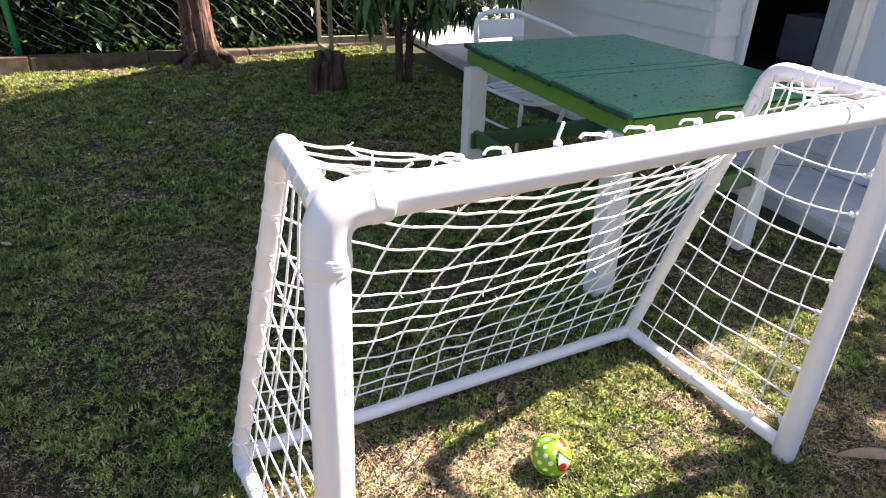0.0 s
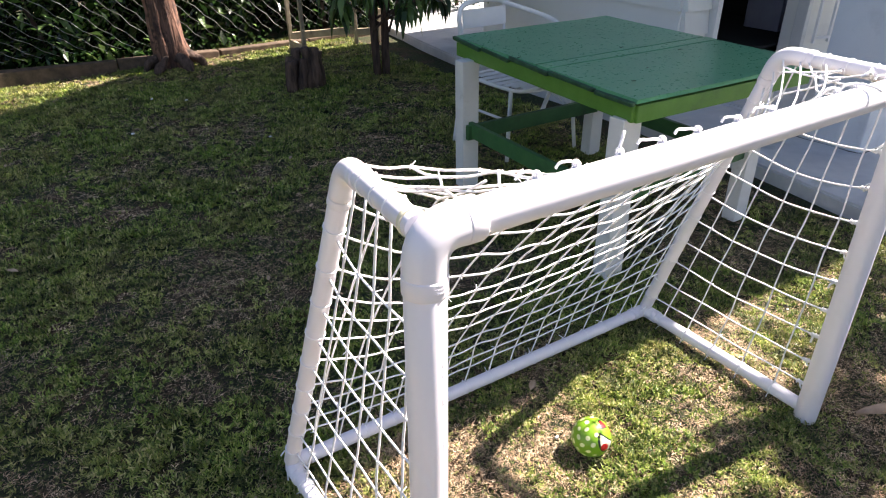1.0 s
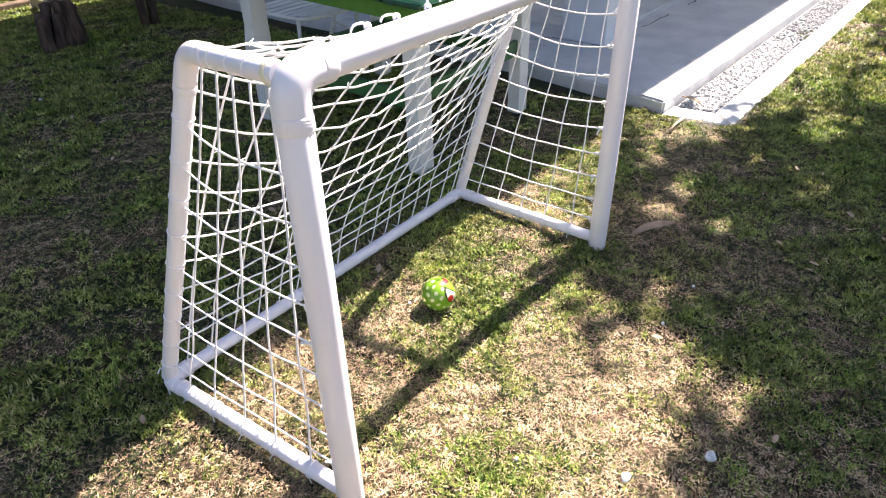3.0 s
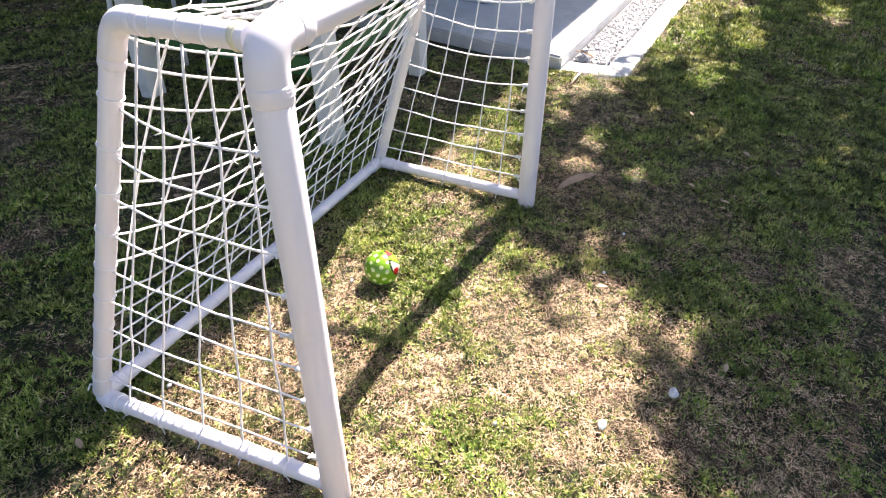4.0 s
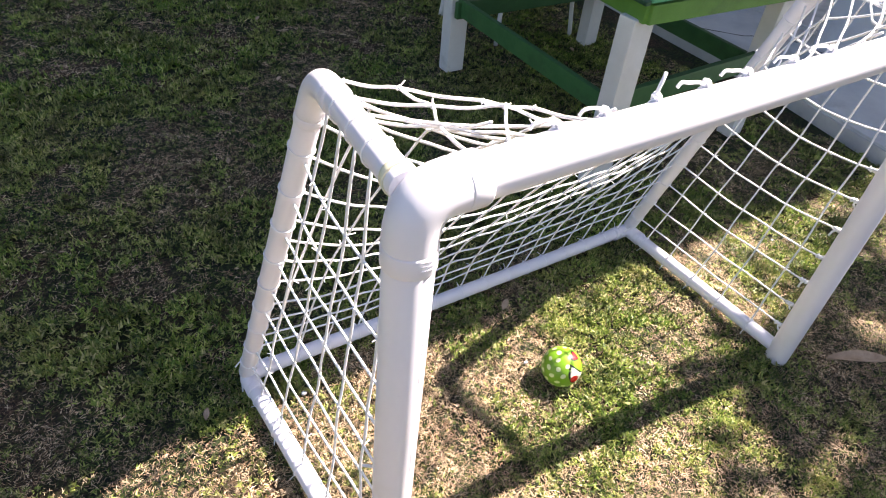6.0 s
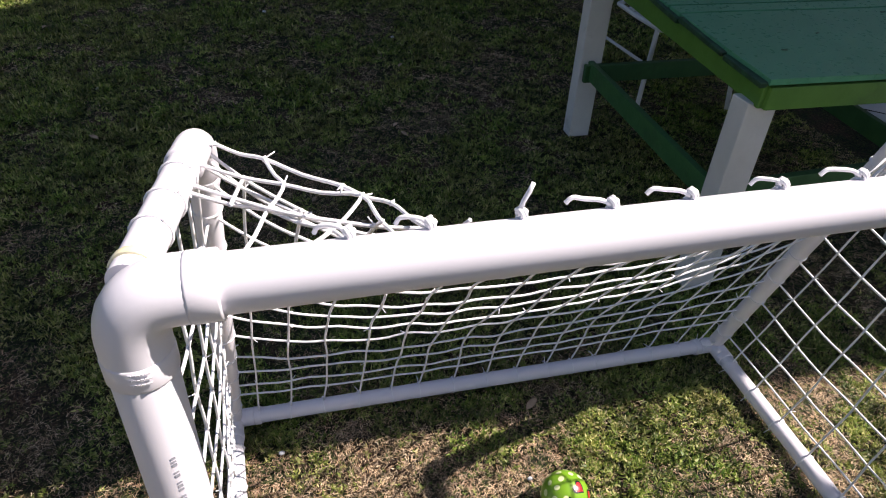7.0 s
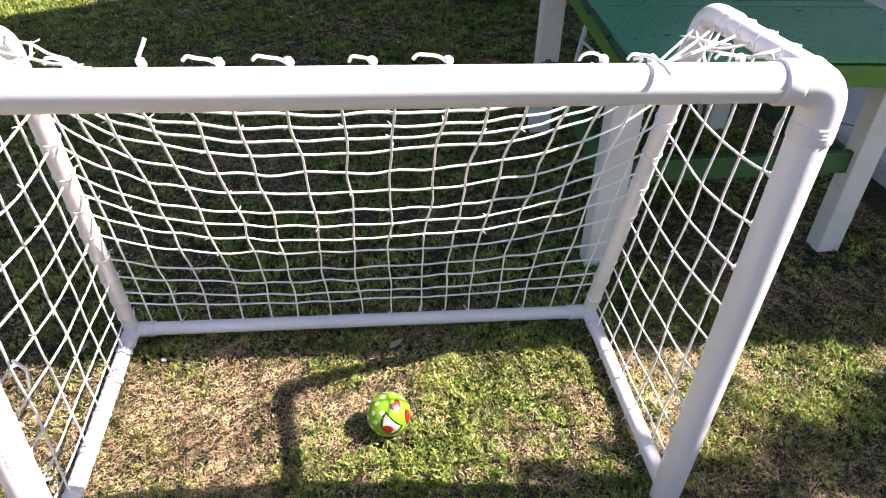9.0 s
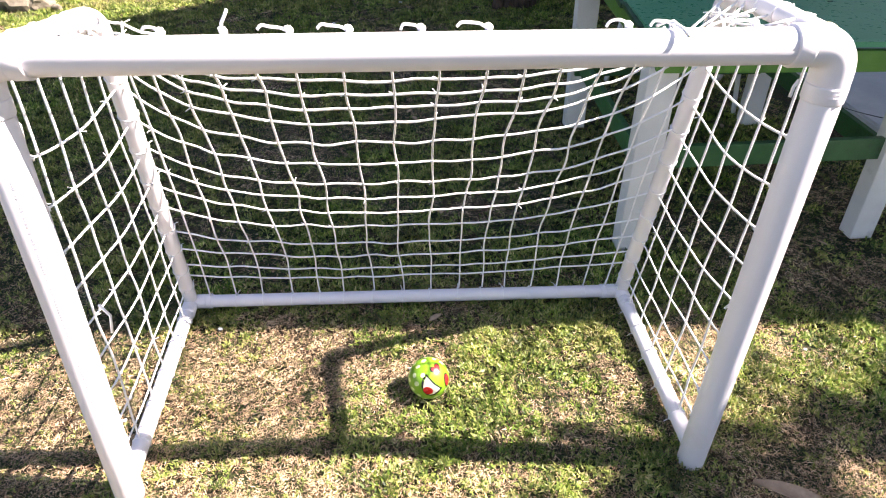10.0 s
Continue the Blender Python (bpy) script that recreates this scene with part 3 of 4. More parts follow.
for u in US:
    lashing(BL.lerp(BR, u), BR - BL, R_SMALL, seed, 0.02 if seed % 2 else 0.0, 0.0012)
    seed += 1


def tie_on_post(c, towards, seed):
    """The net's end tied off through the post: a fat knot with two ends."""
    rng = random.Random(seed)
    net = Net()
    d = Vector(towards).normalized()
    for k in range(3):
        net.knot(Vector(c) + d * (0.004 + 0.007 * k), rng, 0.0082, False)
    e = Vector((rng.uniform(-0.5, 0.5), rng.uniform(-0.8, 0.2), rng.uniform(-1, 0.6))).normalized()
    net.cord([Vector(c) + d * 0.010, Vector(c) + d * 0.014 + e * 0.012, Vector(c) + d * 0.012 + e * rng.uniform(0.018, 0.032)], 0.0028)
    return net.done("knot", "")


for foot, top, back_low, back_top, s in ((PL, CL, BL, TL, 1.0), (PR, CR, BR, TR, 4.0)):
    S = side_net(foot, top, back_low, back_top, s)
    for v in SIDE_V:
        a, b = S(1.0, v), S(0.9, v)
        d = (b - a).normalized()
        tie_on_post(a + d * R_POST, d, seed)
        seed += 1


def bar_tie(x, style, seed):
    """A tie round the crossbar with a loop or a free end standing over it."""
    rng = random.Random(seed)
    net = Net()
    c = CL.lerp(CR, (x - CL.x) / (CR.x - CL.x))
    top = c + Vector((0, 0.012, R_BAR + 0.002))
    net.cord(ring_pts(top, (1, 0.3, 0.2), 0.0050, 2.0, 22, 0.0035), 0.0025, 7)
    net.cord(ring_pts(top + Vector((0.004, 0.003, 0)), (0.2, 1, 0.4), 0.0045, 1.2, 14), 0.0025, 7)
    flat = rng.uniform(0.4, 1.0)
    if style == "loop":
        net.cord(rounded([top, top + Vector((-0.010, 0.004, 0.008 * flat)), top + Vector((-0.026, 0.008, 0.010 * flat)), top + Vector((-0.038, 0.010, 0.006)), top + Vector((-0.045, 0.010, 0.000))], 4), 0.0026, 8)
    elif style == "arch":
        net.cord(rounded([top, top + Vector((-0.004, 0.002, 0.008 * flat)), top + Vector((-0.014, 0.006, 0.010 * flat)), top + Vector((-0.024, 0.010, 0.004)), top + Vector((-0.028, 0.012, -0.004))], 4), 0.0024, 8)
    else:
        net.cord([top, top + Vector((0.004, 0.002, 0.013)), top + Vector((0.010, 0.004, 0.023)), top + Vector((0.014, 0.006, 0.031))], [0.0029, 0.0026, 0.0026, 0.0024], 8)
    net.cord([top, c + Vector((0.004, R_BAR + 0.002, 0.004)), c + Vector((0.002, R_BAR * 0.8, -R_BAR * 0.7))], CORD_R)
    return net.done("crossbar_tie", "")


for k, (x, style) in enumerate(((-0.452, "arch"), (-0.375, "arch"), (-0.283, "end"), (-0.185, "loop"), (-0.095, "loop"), (0.015, "arch"), (0.118, "loop"), (0.335, "arch"), (0.405, "arch"), (0.535, "arch"))):
    bar_tie(x, style, 300 + k)
# strands drawn from the depth bars to the crossbar at the top corners
for seed_k, chains in ((61, (((-0.585, 0.310, 0.995), (-0.525, 0.258, 0.996), (-0.44, 0.175, 0.998), (-0.39, 0.125, 1.000), (-0.36, 0.035, 1.020)),
                             ((-0.598, 0.250, 1.000), (-0.505, 0.200, 0.992), (-0.42, 0.150, 0.998), (-0.40, 0.035, 1.020)),
                             ((-0.608, 0.190, 1.000), (-0.525, 0.150, 0.992), (-0.46, 0.090, 0.998), (-0.44, 0.032, 1.022)),
                             ((-0.525, 0.258, 0.996), (-0.505, 0.200, 0.992), (-0.525, 0.150, 0.992), (-0.55, 0.035, 1.018)),
                             ((-0.44, 0.175, 0.998), (-0.42, 0.150, 0.998), (-0.46, 0.090, 0.998), (-0.50, 0.034, 1.020)))),
                       (62, (((0.605, 0.300, 1.000), (0.572, 0.190, 0.998), (0.638, 0.100, 1.012)), ((0.628, 0.245, 1.012), (0.572, 0.190, 0.998), (0.50, 0.034, 1.018)),
                             ((0.640, 0.170, 1.012), (0.572, 0.190, 0.998), (0.46, 0.120, 0.996), (0.42, 0.034, 1.018))))):
    rng = random.Random(seed_k)
    net = Net()
    for pts in chains:
        net.cord(rounded(wound(pts, 2), 3), 0.0025)
        for p in pts[:-1]:
            net.knot(Vector(p), rng, 0.0046)
        net.cord(ring_pts(pts[-1], (1, 0, 0.3), 0.0045, 1.5, 14), 0.0024)
    net.done("corner_strand", "")
# free ends at the right hand corner and at the feet of the frame
for pts, r in (([(0.60, 0.10, 1.012), (0.632, 0.10, 1.020), (0.662, 0.11, 1.022)], 0.0034),
               ([(0.393, 0.045, 1.032), (0.399, 0.026, 1.043), (0.405, 0.004, 1.046), (0.411, -0.018, 1.043), (0.416, -0.030, 1.036)], 0.0030),
               ([(0.640, 0.025, 0.945), (0.633, 0.022, 0.934), (0.629, 0.018, 0.918)], 0.0028),
               ([(-0.715, 0.66, 0.05), (-0.735, 0.65, 0.035), (-0.742, 0.63, 0.008)], 0.0022),
               ([(-0.71, 0.67, 0.06), (-0.728, 0.672, 0.075), (-0.742, 0.665, 0.07)], 0.0022),
               ([(0.64, 0.62, 0.06), (0.61, 0.60, 0.075), (0.59, 0.60, 0.07)], 0.0022),
               ([(-0.648, 0.034, 0.915), (-0.646, 0.048, 0.89), (-0.650, 0.046, 0.85)], 0.0036),
               ([(-0.622, 0.034, 0.52), (-0.618, 0.05, 0.48), (-0.624, 0.045, 0.44)], 0.0030)):
    net = Net()
    net.cord([Vector(p) for p in pts], r, 8)
    net.done("loose_cord", "")


# ---- ball ----
def build_ball():
    r = 0.0555
    ball = thing("toy_ball", "small lime green ball with pale dots and red patches", "ball", (0.022, 0.262, r - 0.002), 0)
    bm = bmesh.new()
    bmesh.ops.create_uvsphere(bm, u_segments=40, v_segments=24, radius=r)
    shell = part("shell", bm, BALL_GREEN, ball, smooth=True)

    def cap(name, d, outline, mat, lift, label=""):
        d = Vector(d).normalized()
        a = d.cross(Vector((0, 0, 1)))
        a = a.normalized() if a.length > 0.01 else Vector((1, 0, 0))
        b = a.cross(d)
        bm = bmesh.new()
        rings = [[bm.verts.new((d + (a * x + b * y) * s).normalized() * (r + lift)) for x, y in outline] for s in (1.0, 0.66, 0.33)]
        c = bm.verts.new(d * (r + lift))
        n = len(outline)
        for o, i in zip(rings, rings[1:]):
            for k in range(n):
                bm.faces.new((o[k], o[(k + 1) % n], i[(k + 1) % n], i[k]))
        for k in range(n):
            bm.faces.new((rings[-1][k], rings[-1][(k + 1) % n], c))
        return part(name, bm, mat, shell, label, True)

    def oval(w, h, n=14, dx=0, dy=0, turn=0):
        ca, sa = math.cos(turn), math.sin(turn)
        return [(dx + w * math.cos(t) * ca - h * math.sin(t) * sa, dy + w * math.cos(t) * sa + h * math.sin(t) * ca) for t in (6.2832 * k / n for k in range(n))]

    def heart(s):
        out = []
        for k in range(20):
            t = 6.2832 * k / 20
            out.append((s * 0.062 * 16 * math.sin(t) ** 3, s * 0.062 * (13 * math.cos(t) - 5 * math.cos(2 * t) - 2 * math.cos(3 * t) - math.cos(4 * t))))
        return out

    rng = random.Random(2)
    marks = [Vector(v).normalized() for v in ((0.087, -0.947, 0.308), (0.34, -0.30, 0.88), (0.84, -0.449, 0.276))]
    n = 64
    for k in range(n):
        z = 1 - 2 * (k + 0.5) / n
        a = 2.39996 * k
        d = Vector((math.cos(a) * math.sqrt(1 - z * z), math.sin(a) * math.sqrt(1 - z * z), z))
        if d.dot(marks[0]) < 0.83 and d.dot(marks[1]) < 0.90 and d.dot(marks[2]) < 0.91:
            cap("dot", d, oval(rng.uniform(0.10, 0.145), rng.uniform(0.09, 0.125), turn=rng.uniform(0, 3)), BALL_DOT, 0.0003)
    half = [(-0.23, 0.75), (-0.36, 0.55), (-0.44, 0.30), (-0.46, 0.05), (-0.39, -0.22), (-0.25, -0.42), (-0.05, -0.50), (0.18, -0.47), (0.40, -0.33), (0.58, -0.15), (0.40, -0.03), (0.20, 0.15), (0.03, 0.36), (-0.10, 0.56)]
    cap("patch_outline", marks[0], [(-x * 1.10, y * 1.10) for x, y in half], BALL_BLACK, 0.0004, "black outline")
    cap("patch", marks[0], [(-x * 0.83 + 0.01, y * 0.83 - 0.01) for x, y in half], BALL_WHITE, 0.0008, "cream printed patch")
    cap("red_spot", marks[0] + Vector((-0.15, 0.02, -0.16)), oval(0.25, 0.20, turn=0.5), BALL_RED, 0.0012, "red printed spot")
    cap("heart_outline", marks[1], heart(0.31), BALL_BLACK, 0.0005, "black outline")
    cap("heart", marks[1], heart(0.225), BALL_RED, 0.0009, "red printed heart")
    cap("side_outline", marks[2], oval(0.21, 0.38, turn=0.25), BALL_BLACK, 0.0004, "black outline")
    cap("side_spot", marks[2], oval(0.15, 0.30, turn=0.25), BALL_RED, 0.0009, "red printed spot")


build_ball()


# ---- table ----
def build_table():
    t = thing("garden_table", "weathered green and white painted wooden garden table on the grass", "table")
    legs = {"a": (0.815, 2.035), "b": (0.772, 0.940), "c": (1.645, 0.968), "d": (1.705, 2.01)}
    for k, (x, y) in legs.items():
        ob = part("leg", box((0.098 if k in "ab" else 0.085, 0.072, 0.672), (x, y, 0.336), None, 0.005, wear=0.002), WHITE_WOOD, t)
    corner, ex, ey = Vector((0.732, 0.862, 0)), Vector((1.03, -0.05, 0)), Vector((0.112, 1.340, 0))
    c = [corner, corner + ex, corner + ex + ey, corner + ey]
    ins = 0.03
    mid = sum(c, Vector()) / 4
    cc = [p + (mid - p).normalized() * ins for p in c]
    for a, b in ((0, 1), (1, 2), (2, 3), (3, 0)):
        part("apron", beam(cc[a] + Vector((0, 0, 0.697)), cc[b] + Vector((0, 0, 0.697)), 0.026, 0.065, 0.004, wear=0.001), GREEN_EDGE, t, "bright green apron board")
    # top boards, laid across, the front lip hanging over the apron
    for k, (s0, s1) in enumerate(((0.0, 0.393), (0.400, 0.450), (0.463, 1.0))):
        bm = bmesh.new()
        q = [corner + ey * s0, corner + ex + ey * s0, corner + ex + ey * s1, corner + ey * s1]
        lo = [bm.verts.new(p + Vector((0, 0, 0.742))) for p in q]
        f = bm.faces.new(lo)
        g = bmesh.ops.extrude_face_region(bm, geom=[f])
        for v in g["geom"]:
            if isinstance(v, bmesh.types.BMVert):
                v.co.z = 0.758 + 0.0015 * (k % 2)
        bmesh.ops.recalc_face_normals(bm, faces=bm.faces)
        bmesh.ops.subdivide_edges(bm, edges=bm.edges[:], cuts=5, use_grid_fill=True)
        for v in bm.verts:
            v.co += noise.noise_vector(v.co * 6) * 0.0022
        part("top_board", bm, GREEN_TOP, t, "dark green painted top board")
    # paint flakes standing up on the boards
    for k, (x, y, l, a) in enumerate(((0.80, 1.61, 0.05, 0.3), (1.31, 1.49, 0.045, 0.1), (0.90, 1.04, 0.03, -0.2), (1.10, 1.15, 0.03, 0.4), (1.48, 1.30, 0.035, 0.0), (1.02, 1.88, 0.03, 0.2))):
        part("paint_flake", box((l * 0.6, 0.005, 0.0022), (x, y, 0.7605), Matrix.Rotation(a, 4, "Z") @ Matrix.Rotation(0.25, 4, "X"), 0.001, wear=0.003), GREEN_DARK, t, "lifting flake of dark green paint")
    # rough batten along the outer edge, its dark colour standing for gap and shadow
    rng = random.Random(9)
    u = 0.0
    while u < 0.98:
        w = min(u + rng.uniform(0.10, 0.24), 1.0)
        o = Vector((-0.004 - rng.uniform(0, 0.013), 0, 0.745 + rng.uniform(-0.009, 0.007)))
        part("edge_batten", beam(c[0].lerp(c[3], u) + o, c[0].lerp(c[3], w - 0.006) + o, 0.020, 0.017, 0.004, wear=0.014), GREEN_DARK, t, "chipped green edge strip coloured dark for the gap's shade")
        u = w
    L = {k: Vector((x, y, 0)) for k, (x, y) in legs.items()}
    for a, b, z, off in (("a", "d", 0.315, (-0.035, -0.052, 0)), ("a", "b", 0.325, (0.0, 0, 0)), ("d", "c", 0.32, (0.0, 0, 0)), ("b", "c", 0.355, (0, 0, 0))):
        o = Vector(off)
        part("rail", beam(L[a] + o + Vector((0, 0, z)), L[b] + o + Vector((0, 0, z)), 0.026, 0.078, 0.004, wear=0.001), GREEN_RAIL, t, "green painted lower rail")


build_table()


# ---- chair ----
def build_chair(at):
    ch = thing("garden_chair", "white metal garden chair with tube hoop back and slatted seat", "chair", at)
    r = 0.0145
    hoop = [(-0.25, 0.06, 0.0), (-0.235, 0.03, 0.22), (-0.215, 0.01, 0.43), (-0.225, 0.0, 0.58), (-0.245, 0.0, 0.70), (-0.25, 0.0, 0.775), (-0.215, 0.01, 0.825), (-0.12, 0.02, 0.842), (0.02, 0.02, 0.838),
            (0.13, 0.01, 0.802), (0.29, -0.03, 0.745), (0.40, -0.09, 0.69), (0.445, -0.16, 0.61), (0.42, -0.14, 0.42), (0.41, 0.03, 0.0)]
    tube("frame_hoop", rounded(hoop), r, WHITE_METAL, ch, 14)
    tube("back_stay", [(0.09, 0.03, 0.83), (0.10, 0.03, 0.62), (0.12, 0.0, 0.43)], 0.010, WHITE_METAL, ch, 10)
    part("back_panel", box((0.315, 0.010, 0.105), (-0.055, 0.024, 0.745), Matrix.Rotation(radians(-4), 4, "X"), 0.003), WHITE_METAL, ch)
    for top, foot in (((-0.17, -0.40, 0.42), (-0.20, -0.42, 0.0)), ((0.25, -0.44, 0.42), (0.28, -0.48, 0.0))):
        tube("leg", rounded([top, Vector(top).lerp(Vector(foot), 0.5), foot], 3), 0.012, WHITE_METAL, ch, 12)
    rim = tube("seat_rim", rounded([(-0.20, -0.05, 0.425), (-0.19, -0.30, 0.42), (-0.14, -0.45, 0.415), (0.05, -0.49, 0.415), (0.24, -0.46, 0.415), (0.36, -0.28, 0.42), (0.37, -0.05, 0.425), (0.20, 0.0, 0.425), (-0.08, 0.0, 0.425), (-0.20, -0.05, 0.425)], 4), 0.011, WHITE_METAL, ch, 10)
    for k in range(7):
        y = -0.44 + 0.064 * k
        w = 0.52 - 0.035 * abs(k - 4)
        part("seat_slat", box((w, 0.050, 0.008), (0.075, y, 0.424 - 0.010 * math.sin(k / 6 * math.pi)), None, 0.003), WHITE_METAL, rim)
    for a, b in (((-0.185, -0.41, 0.22), (0.265, -0.46, 0.22)), ((-0.185, -0.41, 0.24), (-0.233, 0.02, 0.25)), ((0.265, -0.46, 0.24), (0.415, -0.06, 0.25))):
        tube("stretcher", [a, Vector(a).lerp(Vector(b), 0.5), b], 0.008, WHITE_METAL, ch, 10)


build_chair((1.40, 2.60, 0.0))


# ---- house ----
HOUSE = pose(3.00, 2.49, 0, 0, 0, -3.0)


def in_house(bm):
    bmesh.ops.transform(bm, matrix=HOUSE, verts=bm.verts)
    return bm


def wall(name, size, at, material, label):
    return tagged(part(name, in_house(box(size, at, None, 0.002)), material), label, "wall", kind="structure")


WALL_TOP = 4.0
w_side = wall("wall_west", (0.12, 2.5, WALL_TOP), (0.06, 1.25, WALL_TOP / 2), SIDING, "cream lap-sided house wall")
wall("wall_south_1", (0.14, 0.12, WALL_TOP), (0.190, 0.06, WALL_TOP / 2), SIDING, "cream wall beside the doorway")
w_front = wall("wall_south_2", (4.52, 0.12, WALL_TOP), (3.59, 0.06, WALL_TOP / 2), SIDING, "cream lap-sided wall of the porch")
wall("wall_south_3", (1.07, 0.12, WALL_TOP - 2.15), (0.795, 0.06, 2.15 + (WALL_TOP - 2.15) / 2), SIDING, "cream wall over the doorway")
wall("wall_north", (5.85, 0.12, WALL_TOP), (2.925, 2.56, WALL_TOP / 2), SIDING, "cream rear wall")
wall("wall_east", (0.12, 2.5, WALL_TOP), (5.79, 1.25, WALL_TOP / 2), SIDING, "cream far wall")
# room shell whose lack of light is put into its near-black colour
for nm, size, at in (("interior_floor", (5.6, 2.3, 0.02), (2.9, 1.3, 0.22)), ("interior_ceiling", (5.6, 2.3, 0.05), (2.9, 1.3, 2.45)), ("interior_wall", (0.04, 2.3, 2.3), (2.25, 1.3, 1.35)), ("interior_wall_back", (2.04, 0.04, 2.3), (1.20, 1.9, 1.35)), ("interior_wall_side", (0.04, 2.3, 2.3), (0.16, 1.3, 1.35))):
    tagged(part(nm, in_house(box(size, at, None, 0.0)), DARK), "room surface coloured near-black as the unlit interior", "interior", kind="structure")


def clapboards(parent, a, b, z0, z1, out, step=0.17):
    """Lap siding boards, each leaning out at its foot."""
    a, b, out = Vector(a), Vector(b), Vector(out)
    z = z0
    while z < z1:
        bm = bmesh.new()
        lo, hi = z - 0.012, z + step + 0.006
        quad = [(0.034, lo), (0.006, hi), (-0.002, hi), (-0.002, lo)]
        ends = []
        for p in (a, b):
            ends.append([bm.verts.new(p + out * o + Vector((0, 0, zz))) for o, zz in quad])
        for i in range(4):
            j = (i + 1) % 4
            bm.faces.new((ends[0][i], ends[0][j], ends[1][j], ends[1][i]))
        bm.faces.new(ends[0][::-1])
        bm.faces.new(ends[1])
        bmesh.ops.recalc_face_normals(bm, faces=bm.faces)
        part("siding_board", in_house(bm), SIDING, parent)
        z += step


clapboards(w_side, (0, 0.02, 0), (0, 2.5, 0), 0.13, 3.9, (-1, 0, 0))
clapboards(w_front, (1.38, 0, 0), (5.8, 0, 0), 0.23, 3.9, (0, -1, 0))
s1 = bpy.data.objects["wall_south_1"]
clapboards(s1, (0.0, 0, 0), (0.245, 0, 0), 0.13, 3.9, (0, -1, 0))
door = thing("door_1", "open doorway with a white frame into a dark room", "doorway", kind="structure")
for s, e in (((0.275, -0.03, 0.2), (0.275, -0.03, 2.2)), ((1.35, -0.03, 0.2), (1.35, -0.03, 2.2)), ((0.32, -0.03, 2.16), (1.30, -0.03, 2.16))):
    part("door_frame", in_house(beam(s, e, 0.05, 0.10, 0.006, (0, 1, 0))), WHITE_WOOD, door)
gate = thing("security_gate", "white metal barred gate folded back against the siding", "gate")
for z in (0.3, 0.75, 1.15, 1.95):
    part("gate_rail", in_house(beam((1.46, -0.10, z), (1.96, -0.16, z), 0.022, 0.022, 0.003)), WHITE_METAL, gate)
for k in range(4):
    x = 1.46 + 0.50 * k / 3
    part("gate_bar", in_house(beam((x, -0.10 - 0.02 * k, 0.26), (x, -0.10 - 0.02 * k, 1.97), 0.022, 0.022, 0.003, (0, 1, 0))), WHITE_METAL, gate)
for k, (x, y, z, w, h) in enumerate(((1.95, 0.62, 0.235, 0.38, 0.39),)):
    bx = thing("carton", "tall grey storage carton with dark printing inside the doorway", "carton")
    body = part("carton_body", in_house(box((w, 0.36, h), (x, y, z + h / 2), None, 0.006)), BOXES, bx)
    for j, l in enumerate((0.20, 0.15, 0.19)):
        part("printed_bar", in_house(box((l, 0.002, 0.018), (x - 0.02, y - 0.181, 0.46 - 0.045 * j), None, 0)), INK, body)
slab("porch_floor", [(3.0, 1.084), (9.5, 0.78), (9.5, 2.4), (3.0, 2.49), (2.95, 2.5)], 0.02, 0.098, CONCRETE, "grey concrete porch floor one step up", "floor")


def pillar(at, w, label):
    p = thing("porch_pillar", label, "pillar", at, -3.0, "porch pillars")
    part("shaft", box((w, w, 3.75), (0, 0, 1.99), None, 0.01), COLUMN, p)


pillar((2.98, 1.165, -0.06), 0.338, "square pale blue-white rendered porch pillar on the slab")
pillar((4.87, 1.10, -0.06), 0.338, "square pale blue-white rendered porch pillar on the slab")
pillar((7.95, 0.915, -0.06), 0.355, "square pale blue-white rendered porch pillar on the slab")


def build_roof():
    roof = thing("house_roof", "red-brown corrugated gable roof over house and porch", "roof", (2.28, 0.228, 0), -2.6, kind="structure")
    x0, x1, y0, y1, ze, zr = 0.0, 7.2, 0.0, 5.25, 4.0, 6.45
    ym = (y0 + y1) / 2
    for ya in (y0, y1):
        verts, faces = [], []
        n = 180
        back_in = 0.75 if ya > ym else 0.0
        for k in range(n + 1):
            x = x0 + (x1 - x0) * k / n
            xe = x0 + back_in + (x1 - x0 - back_in) * k / n
            dz = 0.055 * math.cos(k * math.pi / 2)
            verts += [(xe, ya, ze + dz), (x, ym, zr + dz), (x, ym, zr + dz - 0.02), (xe, ya, ze + dz - 0.02)]
        for k in range(n):
            a, b = 4 * k, 4 * k + 4
            faces += [(a, b, b + 1, a + 1), (a + 3, a + 2, b + 2, b + 3), (a, a + 3, b + 3, b)]
        sheet("roof_sheet", verts, faces, ROOF, roof)
    for xg in (x0 + 0.76, x1 - 0.05):
        bm = bmesh.new()
        f = bm.faces.new([bm.verts.new((xg, y, z)) for y, z in ((y0 + 0.05, ze - 0.03), (y1 - 0.05, ze - 0.03), (ym, zr - 0.05))])
        g = bmesh.ops.extrude_face_region(bm, geom=[f])
        for v in g["geom"]:
            if isinstance(v, bmesh.types.BMVert):
                v.co.x += 0.03
        bmesh.ops.recalc_face_normals(bm, faces=bm.faces)
        part("gable", bm, SIDING, roof)
    part("soffit", box((x1 - x0 - 0.9, y1 - y0 - 0.2, 0.02), ((x0 + x1) / 2 + 0.4, ym, ze - 0.05), None, 0), WHITE_WOOD, roof)


build_roof()


# ---- far border: low wall, chain-link fence, hedge ----
WALL_A, WALL_B = Vector((-9.0, 5.51, 0)), Vector((3.0, 6.27, 0))
WALL_DIR = (WALL_B - WALL_A).normalized()


def border(x):
    return WALL_A + WALL_DIR * ((x - WALL_A.x) / WALL_DIR.x)


